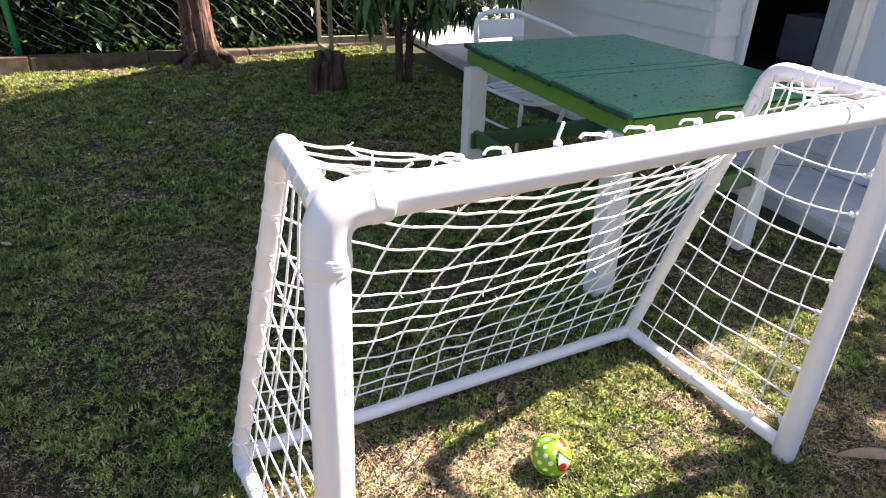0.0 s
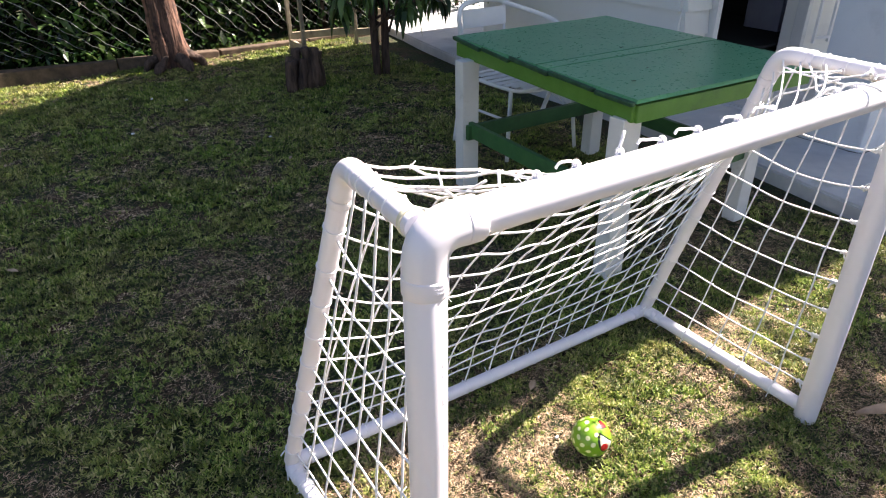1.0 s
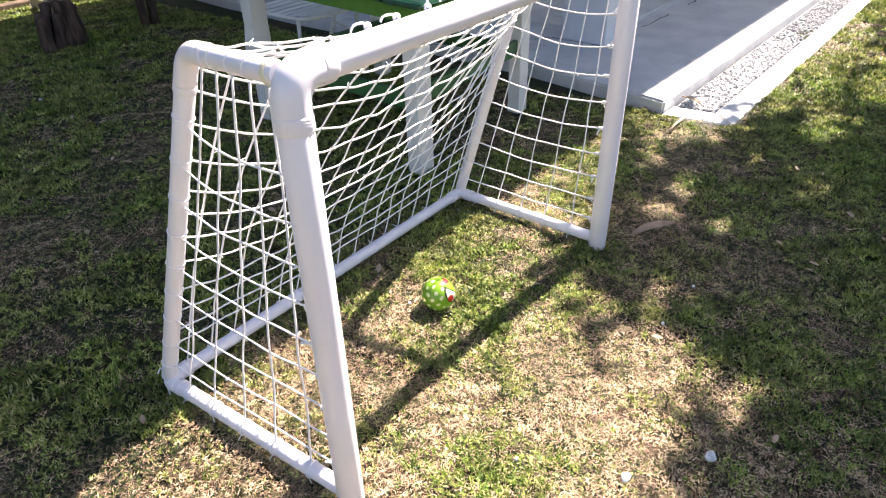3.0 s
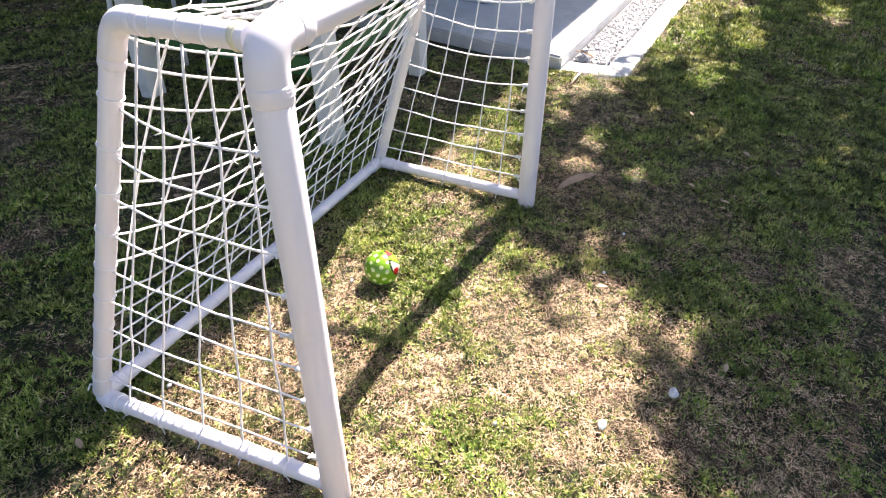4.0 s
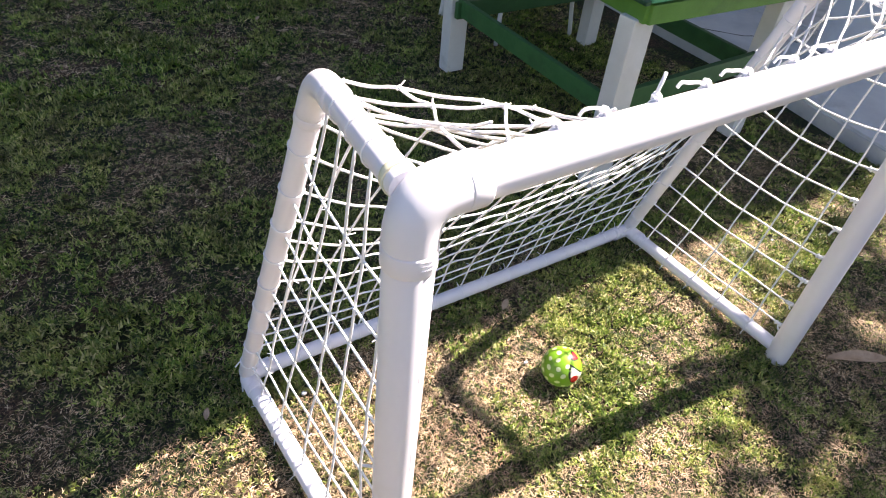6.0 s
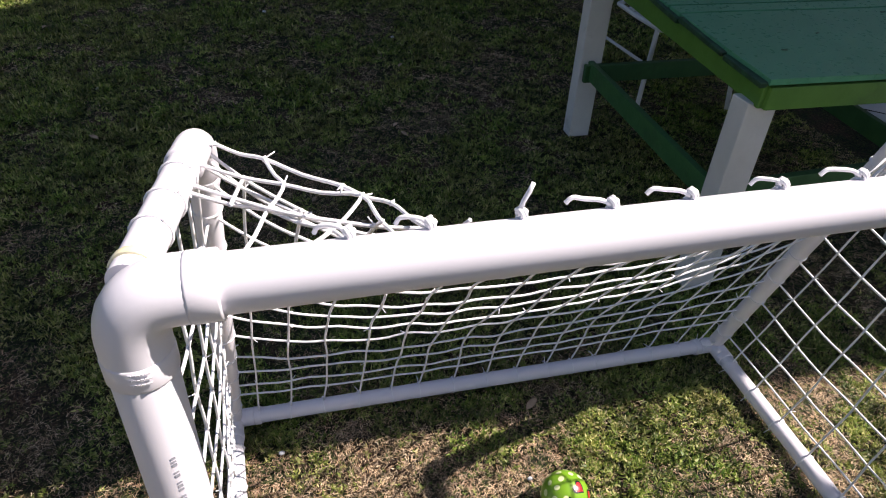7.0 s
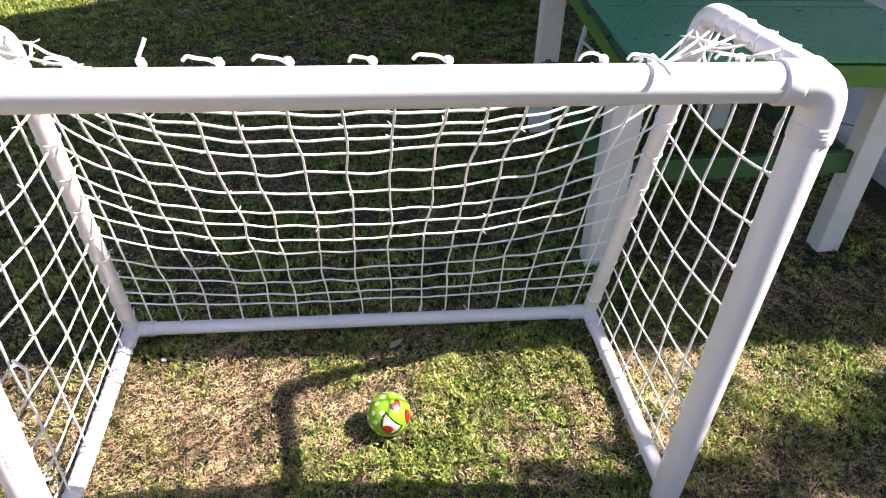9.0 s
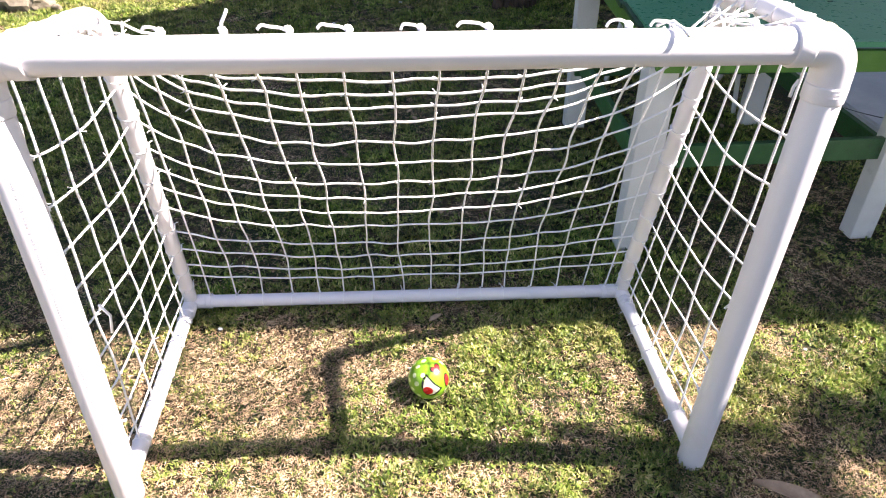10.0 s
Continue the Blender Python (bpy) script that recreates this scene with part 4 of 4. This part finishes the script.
def build_border():
    low = tagged(new("border_wall"), "low weathered block kerb along the fence", "kerb", kind="structure")
    rng = random.Random(6)
    x = -9.0
    while x < 2.9:
        l = rng.uniform(0.75, 1.0)
        a, b = border(x), border(min(x + l - 0.012, 3.0))
        za, zb = (min(max(0.087 - 0.04 * p.x, 0.045), 0.20) - 0.10 for p in (a, b))
        part("block", beam(a + Vector((0, 0, za + rng.uniform(-0.006, 0.006))), b + Vector((0, 0, zb)), 0.11, 0.20, 0.010, wear=0.008), GREY_WALL, low)
        x += l
    tops = Vector((-0.02, 0.10, 0))
    fence = thing("chain_link_fence", "old chain-link fence on green posts in front of the hedge", "fence")
    for x in (-6.6, -3.9, -1.33):
        p = border(x) + tops
        tube("fence_post", [p, p + Vector((-0.02, 0, 0.8)), p + Vector((-0.04, 0, 1.7))], 0.028, POST_GREEN, fence, 14, "green enamelled post")
    step, h = 0.135, 1.5
    n = int((WALL_B - WALL_A).length / step)
    # one lean is coloured dark, the other bright as if catching the light
    for lean, mat, label, r in ((1, SHADED_WIRE, "wires of the mesh on the lean coloured dark as unlit", 0.0014), (-1, WIRE, "galvanised wires of the mesh with broken glints in their colour", 0.0018)):
        verts, faces = [], []
        for k in range(-14, n + 14):
            pts = []
            for j in range(0, 21):
                s = k * step + lean * j * 0.085
                if 0 <= s <= n * step:
                    w = noise.noise(Vector((s * 1.3, j * 0.3, 2))) * 0.03
                    dx = noise.noise(Vector((s * 0.8, j * 0.2, 7))) * 0.06 + 0.008 * (-1) ** j
                    pts.append(WALL_A + WALL_DIR * (s + dx) + tops + Vector((0, w + 0.004 * (-1) ** j, 0.16 + j * h / 20 + dx * 0.6)))
            if len(pts) > 2:
                v, f = tube_data(pts, r, 3, False, len(verts))
                verts += v
                faces += f
        tagged(sheet("wire_mesh", verts, faces, mat, fence), label)


build_border()


def leaf_cloud(name, centres, per, size, spread, material, parent, seed, droop=0.2, narrow=0.45, open_at=None):
    """Many folded leaves round the given centres, one mesh. open_at(points): which leaves fall into a gap of the crown."""
    rng = np.random.default_rng(seed)
    c = np.repeat(np.array([tuple(p) for p in centres]), per, 0)
    n = len(c)
    p = c + rng.normal(0, 1, (n, 3)) * np.array(spread)
    if open_at:
        p = p[~open_at(p)]
        n = len(p)
    yaw = rng.uniform(0, 2 * np.pi, n)
    pitch = rng.normal(-droop, 0.55, n)
    l = size * rng.uniform(0.55, 1.3, n)
    d = np.stack((np.cos(yaw) * np.cos(pitch), np.sin(yaw) * np.cos(pitch), np.sin(pitch)), -1)
    s = np.stack((-np.sin(yaw), np.cos(yaw), rng.normal(0, 0.5, n)), -1)
    s /= np.linalg.norm(s, axis=1)[:, None]
    up = np.cross(d, s)
    w = (l * narrow * 0.5)[:, None]
    l = l[:, None]
    mid = p + d * l * 0.5
    tip = p + d * l - np.array((0, 0, 1)) * l * 0.12
    left, right = mid + s * w + up * w * 0.35, mid - s * w + up * w * 0.35
    v = np.stack((p, left, mid, tip, right), 1).reshape(-1, 3)
    i = np.arange(n)[:, None] * 5
    tri = np.concatenate((i + [0, 2, 1], i + [1, 2, 3], i + [0, 4, 2], i + [2, 4, 3]), 1).reshape(-1, 3)
    me = bpy.data.meshes.new(name)
    me.vertices.add(len(v))
    me.vertices.foreach_set("co", v.astype(np.float32).ravel())
    me.loops.add(len(tri) * 3)
    me.loops.foreach_set("vertex_index", tri.astype(np.int32).ravel())
    me.polygons.add(len(tri))
    me.polygons.foreach_set("loop_start", np.arange(0, len(tri) * 3, 3, dtype=np.int32))
    me.update(calc_edges=True)
    me.materials.append(material)
    ob = new(name, me)
    ob.parent = parent
    return ob


def build_hedge():
    rng = random.Random(12)
    hedge = thing("hedge", "dense hedge behind the fence, leaves coloured from shaded near-black to sunlit green", "hedge")
    for name, off, count, per, size in (("foliage", 0.55, 480, 30, 0.135), ("foliage", 1.15, 700, 36, 0.14)):
        cs = []
        for k in range(count):
            b = border(rng.uniform(-9, 4.5))
            z = 2.3 * rng.random() ** 1.3
            cs.append((b.x - 0.2 * off, b.y + off + rng.uniform(-0.25, 0.25) + 0.3 * noise.noise(Vector((b.x * 1.4, z * 1.4, 3))), z))
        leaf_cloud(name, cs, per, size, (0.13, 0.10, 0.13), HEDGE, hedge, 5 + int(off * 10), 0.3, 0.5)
    for k in range(46):
        b = border(rng.uniform(-9, 4.5)) + Vector((0, rng.uniform(0.5, 1.4), 0))
        pts = [b]
        for j in range(5):
            pts.append(pts[-1] + Vector((rng.uniform(-0.16, 0.16), rng.uniform(-0.08, 0.08), 0.48)))
        tube("stem", pts, [0.028, 0.024, 0.02, 0.015, 0.011, 0.006], BARK_DARK, hedge, 6)
    # backing foliage added to keep sky from showing and shining through the hedge
    back = thing("far_trees", "added mass of dark-coloured foliage closing off the sky behind the hedge", "trees", kind="stuff")
    cs = []
    for k in range(800):
        b = border(rng.uniform(-16, 10))
        cs.append((b.x, b.y + rng.uniform(1.9, 3.4), 3.4 * rng.random() ** 1.2))
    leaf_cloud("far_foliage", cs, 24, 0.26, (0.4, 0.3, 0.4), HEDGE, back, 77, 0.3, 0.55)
    # low weeds along the foot of the wall
    cs = []
    for k in range(90):
        b = border(rng.uniform(-6, 2.6))
        cs.append((b.x, b.y + rng.uniform(0.08, 0.3), rng.uniform(0.02, 0.16)))
    weeds = thing("weeds", "broad-leaved weeds at the foot of the fence", "plants", kind="stuff")
    leaf_cloud("weed_leaves", cs, 9, 0.06, (0.06, 0.05, 0.04), HEDGE, weeds, 31, 0.0, 0.6)


build_hedge()


# ---- trees ----
def limb(name, pts, rs, material, parent, sides=12, rough=0.012):
    """A branch: a swept tube that narrows, with an uneven surface."""
    fine, radii = [], []
    for k in range(len(pts) - 1):
        a, b = Vector(pts[k]), Vector(pts[k + 1])
        for s in range(4):
            fine.append(a.lerp(b, s / 4))
            radii.append(rs[k] + (rs[k + 1] - rs[k]) * s / 4)
    fine.append(Vector(pts[-1]))
    radii.append(rs[-1])
    v, f = tube_data(fine, radii, sides)
    out = []
    for k, p in enumerate(v):
        axis = fine[k // sides] if k // sides < len(fine) else fine[-1]
        d = Vector(p) - axis
        flute = 1 + (0.10 * math.sin(5 * math.atan2(d.y, d.x) + p[2] * 1.3) + 0.06 * math.sin(11 * math.atan2(d.y, d.x) - p[2] * 2.1)) * min(1.0, radii[k // sides] / 0.1)
        out.append(axis + d * flute + noise.noise_vector(Vector(p) * 9) * rough)
    return sheet(name, out, f, material, parent, True)


def build_big_tree():
    t = thing("tree", "mature tree with a fluted red-brown trunk on the lawn", "tree", (0.140, 5.90, 0))
    limb("trunk", [(0, 0, -0.05), (0.0, 0, 0.06), (-0.02, 0.0, 0.25), (-0.035, 0.02, 0.8), (-0.11, 0.05, 2.0), (-0.30, 0.1, 3.6)], [0.175, 0.160, 0.138, 0.118, 0.110, 0.100], BARK, t, 40, 0.020)
    rng = random.Random(40)
    for k in range(9):
        a = k * 0.7 + rng.uniform(-0.2, 0.2)
        d = Vector((math.cos(a), math.sin(a), 0))
        limb("root", [d * 0.10 + Vector((0, 0, 0.12)), d * (0.20 + 0.08 * max(0, -d.y)) + Vector((0, 0, 0.06)), d * (0.22 + rng.uniform(0, 0.05) + 0.10 * max(0, -d.y)) + Vector((0, 0, -0.01))], [0.045, 0.042, 0.028], BARK_DARK, t, 10, 0.034)
    ends = []
    for k in range(6):
        a = k * 1.05
        e = Vector((-0.3 + 1.5 * math.cos(a), 0.1 + 1.5 * math.sin(a), 5.2 + 0.5 * rng.random()))
        limb("limb", [(-0.30, 0.1, 3.5), (-0.3 + 0.6 * math.cos(a), 0.1 + 0.6 * math.sin(a), 4.4), e], [0.09, 0.06, 0.02], BARK, t, 8)
        ends += [e + Vector((rng.uniform(-0.7, 0.7), rng.uniform(-0.7, 0.7), rng.uniform(-0.4, 0.8))) for _ in range(9)]
    leaf_cloud("crown", ends, 16, 0.13, (0.3, 0.3, 0.25), HEDGE, t, 8)


def build_small_tree():
    t = thing("young_tree", "young tree with several thin stems and long drooping leaves", "tree", (1.58, 4.47, 0))
    rng = random.Random(17)
    tips = []
    for k in range(4):
        a = 1.6 * k + 0.4
        x, y = 0.05 * math.cos(a), 0.05 * math.sin(a)
        limb("stem", [(x, y, -0.03), (x * 1.4, y * 1.4, 0.5), (x * 4, y * 4, 1.1), (x * 8, y * 8, 1.9)], [0.032, 0.027, 0.022, 0.012], BARK_DARK, t, 9, 0.005)
        for j in range(12):
            s = 0.42 + 0.105 * j
            b = rng.uniform(0, 6.28)
            e = Vector((0.30 + x * 3 + (0.15 + 0.75 * rng.random()) * math.cos(b), y * 3 + (0.15 + 0.75 * rng.random()) * math.sin(b), s + 0.22))
            limb("twig", [(x * 2, y * 2, s * 0.9), e * 0.6 + Vector((0, 0, s * 0.4)), e], [0.012, 0.008, 0.004], BARK_DARK, t, 6, 0.003)
            tips.append(e)
    verts, faces = [], []
    for e in tips:
        for k in range(17):
            a, l = rng.uniform(0, 6.28), rng.uniform(0.15, 0.27)
            d = Vector((math.cos(a), math.sin(a), 0))
            s = Vector((-d.y, d.x, 0))
            p = e + Vector((rng.uniform(-0.07, 0.07), rng.uniform(-0.07, 0.07), rng.uniform(-0.08, 0.06)))
            w = l * 0.11
            ridge = [p, p + d * l * 0.25 - Vector((0, 0, l * 0.10)), p + d * l * 0.42 - Vector((0, 0, l * 0.42)), p + d * l * 0.48 - Vector((0, 0, l * 0.95))]
            n0 = len(verts)
            verts += [ridge[0], ridge[1] + s * w, ridge[1] + Vector((0, 0, -0.004)), ridge[1] - s * w, ridge[2] + s * w, ridge[2] - d * 0.006, ridge[2] - s * w, ridge[3]]
            faces += [tuple(n0 + i for i in f) for f in ((0, 2, 1), (0, 3, 2), (1, 2, 5, 4), (2, 3, 6, 5), (4, 5, 7), (5, 6, 7))]
    sheet("leaves", verts, faces, LONG_LEAF, t)
    # upper crown out of view, added to hold sky light off the lawn below
    high = [(0.25 + rng.uniform(-0.9, 0.9), rng.uniform(-0.8, 0.8), rng.uniform(2.0, 3.1)) for _ in range(70)]
    leaf_cloud("crown", high, 30, 0.22, (0.16, 0.16, 0.14), LONG_LEAF, t, 19, 0.9, 0.22)


def build_shade_tree(name, at, lobes, gaps, seed, label):
    """A garden tree out of view that stands beside the walk and throws dappled shade over the lawn. lobes: centre,
    radii, clumps, leaves a clump. gaps: middle and half widths of the sunny spots on the lawn under it.
    """
    t = thing(name, label, "tree", at)
    rng = random.Random(seed)
    base = Vector(at)

    def in_gap(p):
        z = (p[:, 2] + base.z) / SUN.z
        x, y = p[:, 0] + base.x - SUN.x * z, p[:, 1] + base.y - SUN.y * z
        ragged = 1 + 0.35 * np.sin(x * 47 + 2 * np.sin(y * 31)) + 0.25 * np.sin(y * 61 + x * 23)
        reach = 0.062  # half a leaf's length
        return np.any([((x - gx) / (rx + reach)) ** 2 + ((y - gy) / (ry + reach)) ** 2 < ragged for gx, gy, rx, ry in gaps], 0)

    fork = Vector((lobes[0][0][0] * 0.5 + base.x * 0.5, lobes[0][0][1] * 0.5 + base.y * 0.5, 3.2)) - base
    limb("trunk", [(0, 0, -0.05), (0.02, 0, 0.6), (fork.x * 0.4, fork.y * 0.4, 1.9), fork], [0.17, 0.13, 0.11, 0.08], BARK, t, 14)
    for n, (c, radii, clumps, per) in enumerate(lobes):
        c = Vector(c) - base
        ends = []
        for k in range(int(clumps * (1.75 if clumps > 17 else 1.1))):
            while True:
                o = Vector((rng.uniform(-1, 1), rng.uniform(-1, 1), rng.uniform(-1, 1)))
                if o.length < 1:
                    break
            ends.append(c + Vector((o.x * radii[0], o.y * radii[1], o.z * radii[2])))
        limb("limb", [fork, (fork + c) / 2 + Vector((0, 0, 0.15)), c], [0.07, 0.05, 0.02], BARK, t, 8)
        for e in ends[::5]:
            limb("twig", [c, (c + e) / 2 + Vector((0, 0, 0.05)), e], [0.022, 0.014, 0.005], BARK, t, 5)
        leaf_cloud("crown", ends, per, 0.145, (0.14, 0.14, 0.11), HEDGE, t, seed + n, 0.2, 0.52, in_gap)


build_big_tree()
build_small_tree()
# stays out of view; its last two lobes are added to block sky light
build_shade_tree("garden_tree", (7.4, -4.2, 0), [((5.05, -1.05, 4.3), (0.95, 0.72, 0.4), 76, 66), ((4.30, -1.80, 4.3), (0.80, 0.75, 0.4), 66, 66), ((6.45, -1.95, 4.4), (1.1, 0.85, 0.4), 100, 66),
                                                 ((5.15, -0.28, 4.25), (0.55, 0.22, 0.3), 9, 40), ((5.6, -2.6, 4.4), (1.3, 0.7, 0.4), 60, 66), ((4.20, -1.33, 4.3), (0.50, 0.36, 0.35), 26, 64),
                                                 ((6.05, -1.12, 4.3), (0.60, 0.36, 0.35), 18, 55), ((8.6, -2.35, 4.5), (1.8, 0.85, 0.4), 130, 60), ((8.5, -1.25, 4.35), (0.8, 0.32, 0.3), 34, 55), ((7.5, -1.80, 4.4), (0.9, 0.42, 0.35), 40, 60), ((4.80, -0.55, 4.3), (0.35, 0.20, 0.25), 14, 50), ((4.44, -0.40, 4.3), (0.20, 0.12, 0.2), 5, 40), ((7.0, -1.15, 4.3), (0.45, 0.20, 0.25), 13, 50), ((4.75, -1.40, 4.25), (0.65, 0.55, 0.3), 24, 60), ((5.7, -1.75, 4.3), (0.7, 0.45, 0.3), 22, 60), ((4.60, -1.58, 4.3), (0.75, 0.38, 0.3), 44, 60), ((4.05, -1.75, 4.3), (0.45, 0.35, 0.3), 24, 60), ((3.1, -3.1, 4.4), (1.4, 0.7, 0.45), 70, 60), ((5.2, -3.7, 4.7), (1.8, 0.9, 0.6), 90, 60)],
                 [(1.57, -0.54, 0.20, 0.10), (1.05, -0.32, 0.16, 0.075), (0.25, -0.52, 0.09, 0.13), (0.21, -0.70, 0.09, 0.12), (-0.06, -0.48, 0.08, 0.05), (1.46, -0.96, 0.13, 0.06), (1.69, -1.11, 0.17, 0.08), (1.93, -1.10, 0.16, 0.07),
                  (2.30, -0.45, 0.30, 0.10), (1.69, -0.28, 0.13, 0.07), (3.74, -1.09, 0.35, 0.12), (3.0, -0.62, 0.28, 0.09), (0.52, -0.32, 0.10, 0.06),
                  (-0.15, 0.02, 0.52, 0.36), (-0.47, -0.36, 0.42, 0.30), (1.87, 0.07, 0.20, 0.11), (1.35, -0.10, 0.16, 0.07), (1.0, -0.10, 0.13, 0.06), (0.76, 0.22, 0.24, 0.12), (1.02, 0.24, 0.13, 0.06), (1.50, 0.12, 0.12, 0.04)], 3, "unseen leafy garden tree throwing dappled shade on the lawn")


# ---- stump and timber frame ----
def build_stump():
    s = thing("log_bundle", "bundle of short dark upright logs on the lawn", "logs", (0.875, 4.45, 0))
    rng = random.Random(5)
    for k in range(13):
        a = k * 2.399
        d = 0.030 + 0.105 * math.sqrt(k / 13)
        x, y, h, r = d * 1.15 * math.cos(a), d * 0.8 * math.sin(a), rng.uniform(0.24, 0.34), rng.uniform(0.030, 0.046)
        limb("log", [(x * 1.05, y * 1.05, -0.01), (x + rng.uniform(-0.012, 0.012), y, h * 0.5), (x + rng.uniform(-0.02, 0.02), y, h)], [r * 1.15, r, r * 0.85], BARK_DARK, s, 9, 0.022)


def build_timber_frame():
    f = thing("timber_frame", "rough upright timber frame of old battens near the fence", "frame")
    a, b, c, d = Vector((1.30, 5.55, 0)), Vector((1.31, 5.93, 0)), Vector((1.98, 5.80, 0)), Vector((2.22, 5.72, 0))
    for p, h in ((a, 1.5), (b, 1.5), (c, 1.5), (d, 0.34)):
        part("upright", beam(p, p + Vector((0, 0, h)), 0.036, 0.036, 0.004, (0, 1, 0), 0.006), OLD_WOOD, f)
    for p, q, z in ((a, b, 0.07), (b, c, 0.14), (c, d, 0.12)):
        part("batten", beam(p + Vector((0, 0, z)), q + Vector((0, 0, z)), 0.03, 0.07, 0.004, wear=0.003), OLD_WOOD, f)


build_stump()
build_timber_frame()


# ---- small things on the lawn ----
def fallen_leaf(at, size, turn, curl, label, n=0.30):
    bm = bmesh.new()
    rows = []
    for k in range(9):
        u = k / 8
        w = n * math.sin(math.pi * min(u * 0.95 + 0.03, 1)) ** 0.8
        z = curl * (0.4 * math.sin(u * 3.1) + 0.5 * u * u)
        rows.append([bm.verts.new((size * (u - 0.5), size * w * s, size * (z + curl * 0.9 * abs(s) * (1 - 0.5 * u)) + 0.004)) for s in (-0.5, -0.22, 0, 0.22, 0.5)])
    for p, q in zip(rows, rows[1:]):
        for k in range(4):
            bm.faces.new((p[k], p[k + 1], q[k + 1], q[k]))
    ob = part("fallen_leaf", bm, DEAD_LEAF, None, "", True)
    ob.matrix_basis = pose(*at, 0, 0, turn)
    mod = ob.modifiers.new("thickness", "SOLIDIFY")
    mod.thickness = 0.001
    return tagged(ob, label, "leaf", "fallen leaves")


fallen_leaf((0.835, -0.142, 0.014), 0.185, -36, 0.22, "large curled dry brown leaf on the grass", 0.24)
fallen_leaf((2.235, 0.215, 0.020), 0.11, 80, 0.2, "brown dry leaf among the pebbles", 0.3)
fallen_leaf((-2.40, 3.68, 0.020), 0.13, 35, 0.22, "curled grey-brown dry leaf on the shaded grass", 0.34)
rng = random.Random(77)
for k in range(46):
    x, y = rng.uniform(-2.2, 2.4), rng.uniform(-1.0, 4.8)
    if x > 1.9 and y > -0.15:
        continue
    fallen_leaf((x, y, 0.010), rng.uniform(0.022, 0.055), rng.uniform(0, 360), rng.uniform(0.05, 0.25), "small dry brown leaf on the grass", 0.42)


def stone(at, s, seed, label):
    bm = bmesh.new()
    bmesh.ops.create_icosphere(bm, subdivisions=2, radius=1)
    for v in bm.verts:
        v.co = Vector((v.co.x * s, v.co.y * s * 0.75, v.co.z * s * 0.55)) * (1 + 0.3 * noise.noise(v.co * 1.4 + Vector((seed, 0, 0))))
    ob = part("stone", bm, STONE, None, "", True)
    ob.location = at
    return tagged(ob, label, "stone", "stones on the lawn")


for k, (x, y) in enumerate(((-0.44, 4.95), (-0.28, 4.83), (-0.06, 4.63), (1.39, 4.72), (0.19, 3.41), (-0.56, 4.01), (0.62, 3.9), (-1.4, 2.9))):
    stone((x, y, 0.010), 0.009 + 0.002 * (k % 3), 60 + k, "small pale chip lying in the shaded grass")
stone((-0.066, -0.658, 0.012), 0.017, 1, "small white stone on the lawn")
stone((-0.245, -0.515, 0.010), 0.015, 2, "small white stone on the lawn")
for k in range(12):
    stone((rng.uniform(-1.2, 1.6), rng.uniform(-0.8, 1.4), 0.008), rng.uniform(0.004, 0.008), 5 + k, "tiny pale stone in the grass")
stick = tube("twig", [(1.80, 0.165, 0.016), (1.90, 0.170, 0.019), (2.00, 0.166, 0.017)], [0.006, 0.0065, 0.005], OLD_WOOD, None, 8)
tagged(stick, "short pale stick lying on the grass", "stick")
# rocks at the far edge of the lawn
for k, (x, y, z, q) in enumerate(((-3.14, 4.66, 0.05, 0.13), (-2.99, 4.67, 0.04, 0.10), (-3.08, 4.78, 0.12, 0.14), (-3.40, 4.80, 0.08, 0.18), (-2.84, 4.60, 0.02, 0.04))):
    bm = bmesh.new()
    bmesh.ops.create_icosphere(bm, subdivisions=3, radius=1)
    for v in bm.verts:
        d = v.co.copy()
        f = 0.75 + 0.25 / max(abs(d.x), abs(d.y), abs(d.z)) + 0.30 * noise.noise(d * 1.3 + Vector((k * 5, 0, 0))) + 0.16 * noise.noise(d * 4.5 + Vector((0, k * 3, 0)))
        v.co = Vector((d.x * q, d.y * q * 0.8, d.z * q * 0.7)) * f
    ob = part("rock", bm, ROCK)
    ob.matrix_basis = pose(x, y, z, 0, 0, 40 * k)
    tagged(ob, "rough brown rock piled by the border", "rock", "rocks by the border")


def crack(pts, w, z):
    """A dark ragged joint in the concrete."""
    rng = random.Random(int(pts[0][0] * 100))
    line = []
    for a, b in zip(pts, pts[1:]):
        for k in range(6):
            p = Vector((*a, 0)).lerp(Vector((*b, 0)), k / 6)
            line.append(p + Vector((rng.uniform(-0.012, 0.012), rng.uniform(-0.012, 0.012), 0)))
    line.append(Vector((*pts[-1], 0)))
    bm = bmesh.new()
    rows = []
    for k, p in enumerate(line):
        d = (line[min(k + 1, len(line) - 1)] - line[max(k - 1, 0)]).normalized()
        n = Vector((-d.y, d.x, 0)) * w * rng.uniform(0.25, 1.0)
        rows.append([bm.verts.new((p + n * sgn) + Vector((0, 0, z))) for sgn in (-0.5, 0.5)])
    for p, q in zip(rows, rows[1:]):
        bm.faces.new((p[0], q[0], q[1], p[1]))
    return part("crack", bm, DARK, bpy.data.objects["pavement"], "dark crack in the concrete")


crack([(2.77, 1.383), (2.78, 0.988), (2.95, 0.972), (3.16, 0.983)], 0.016, 0.0725)
crack([(3.37, 0.972), (3.81, 0.952)], 0.012, 0.0725)
crack([(4.15, 0.938), (4.36, 0.928)], 0.020, 0.0725)
crack([(2.17, 2.008), (2.49, 1.644), (2.77, 1.404)], 0.014, 0.0725)
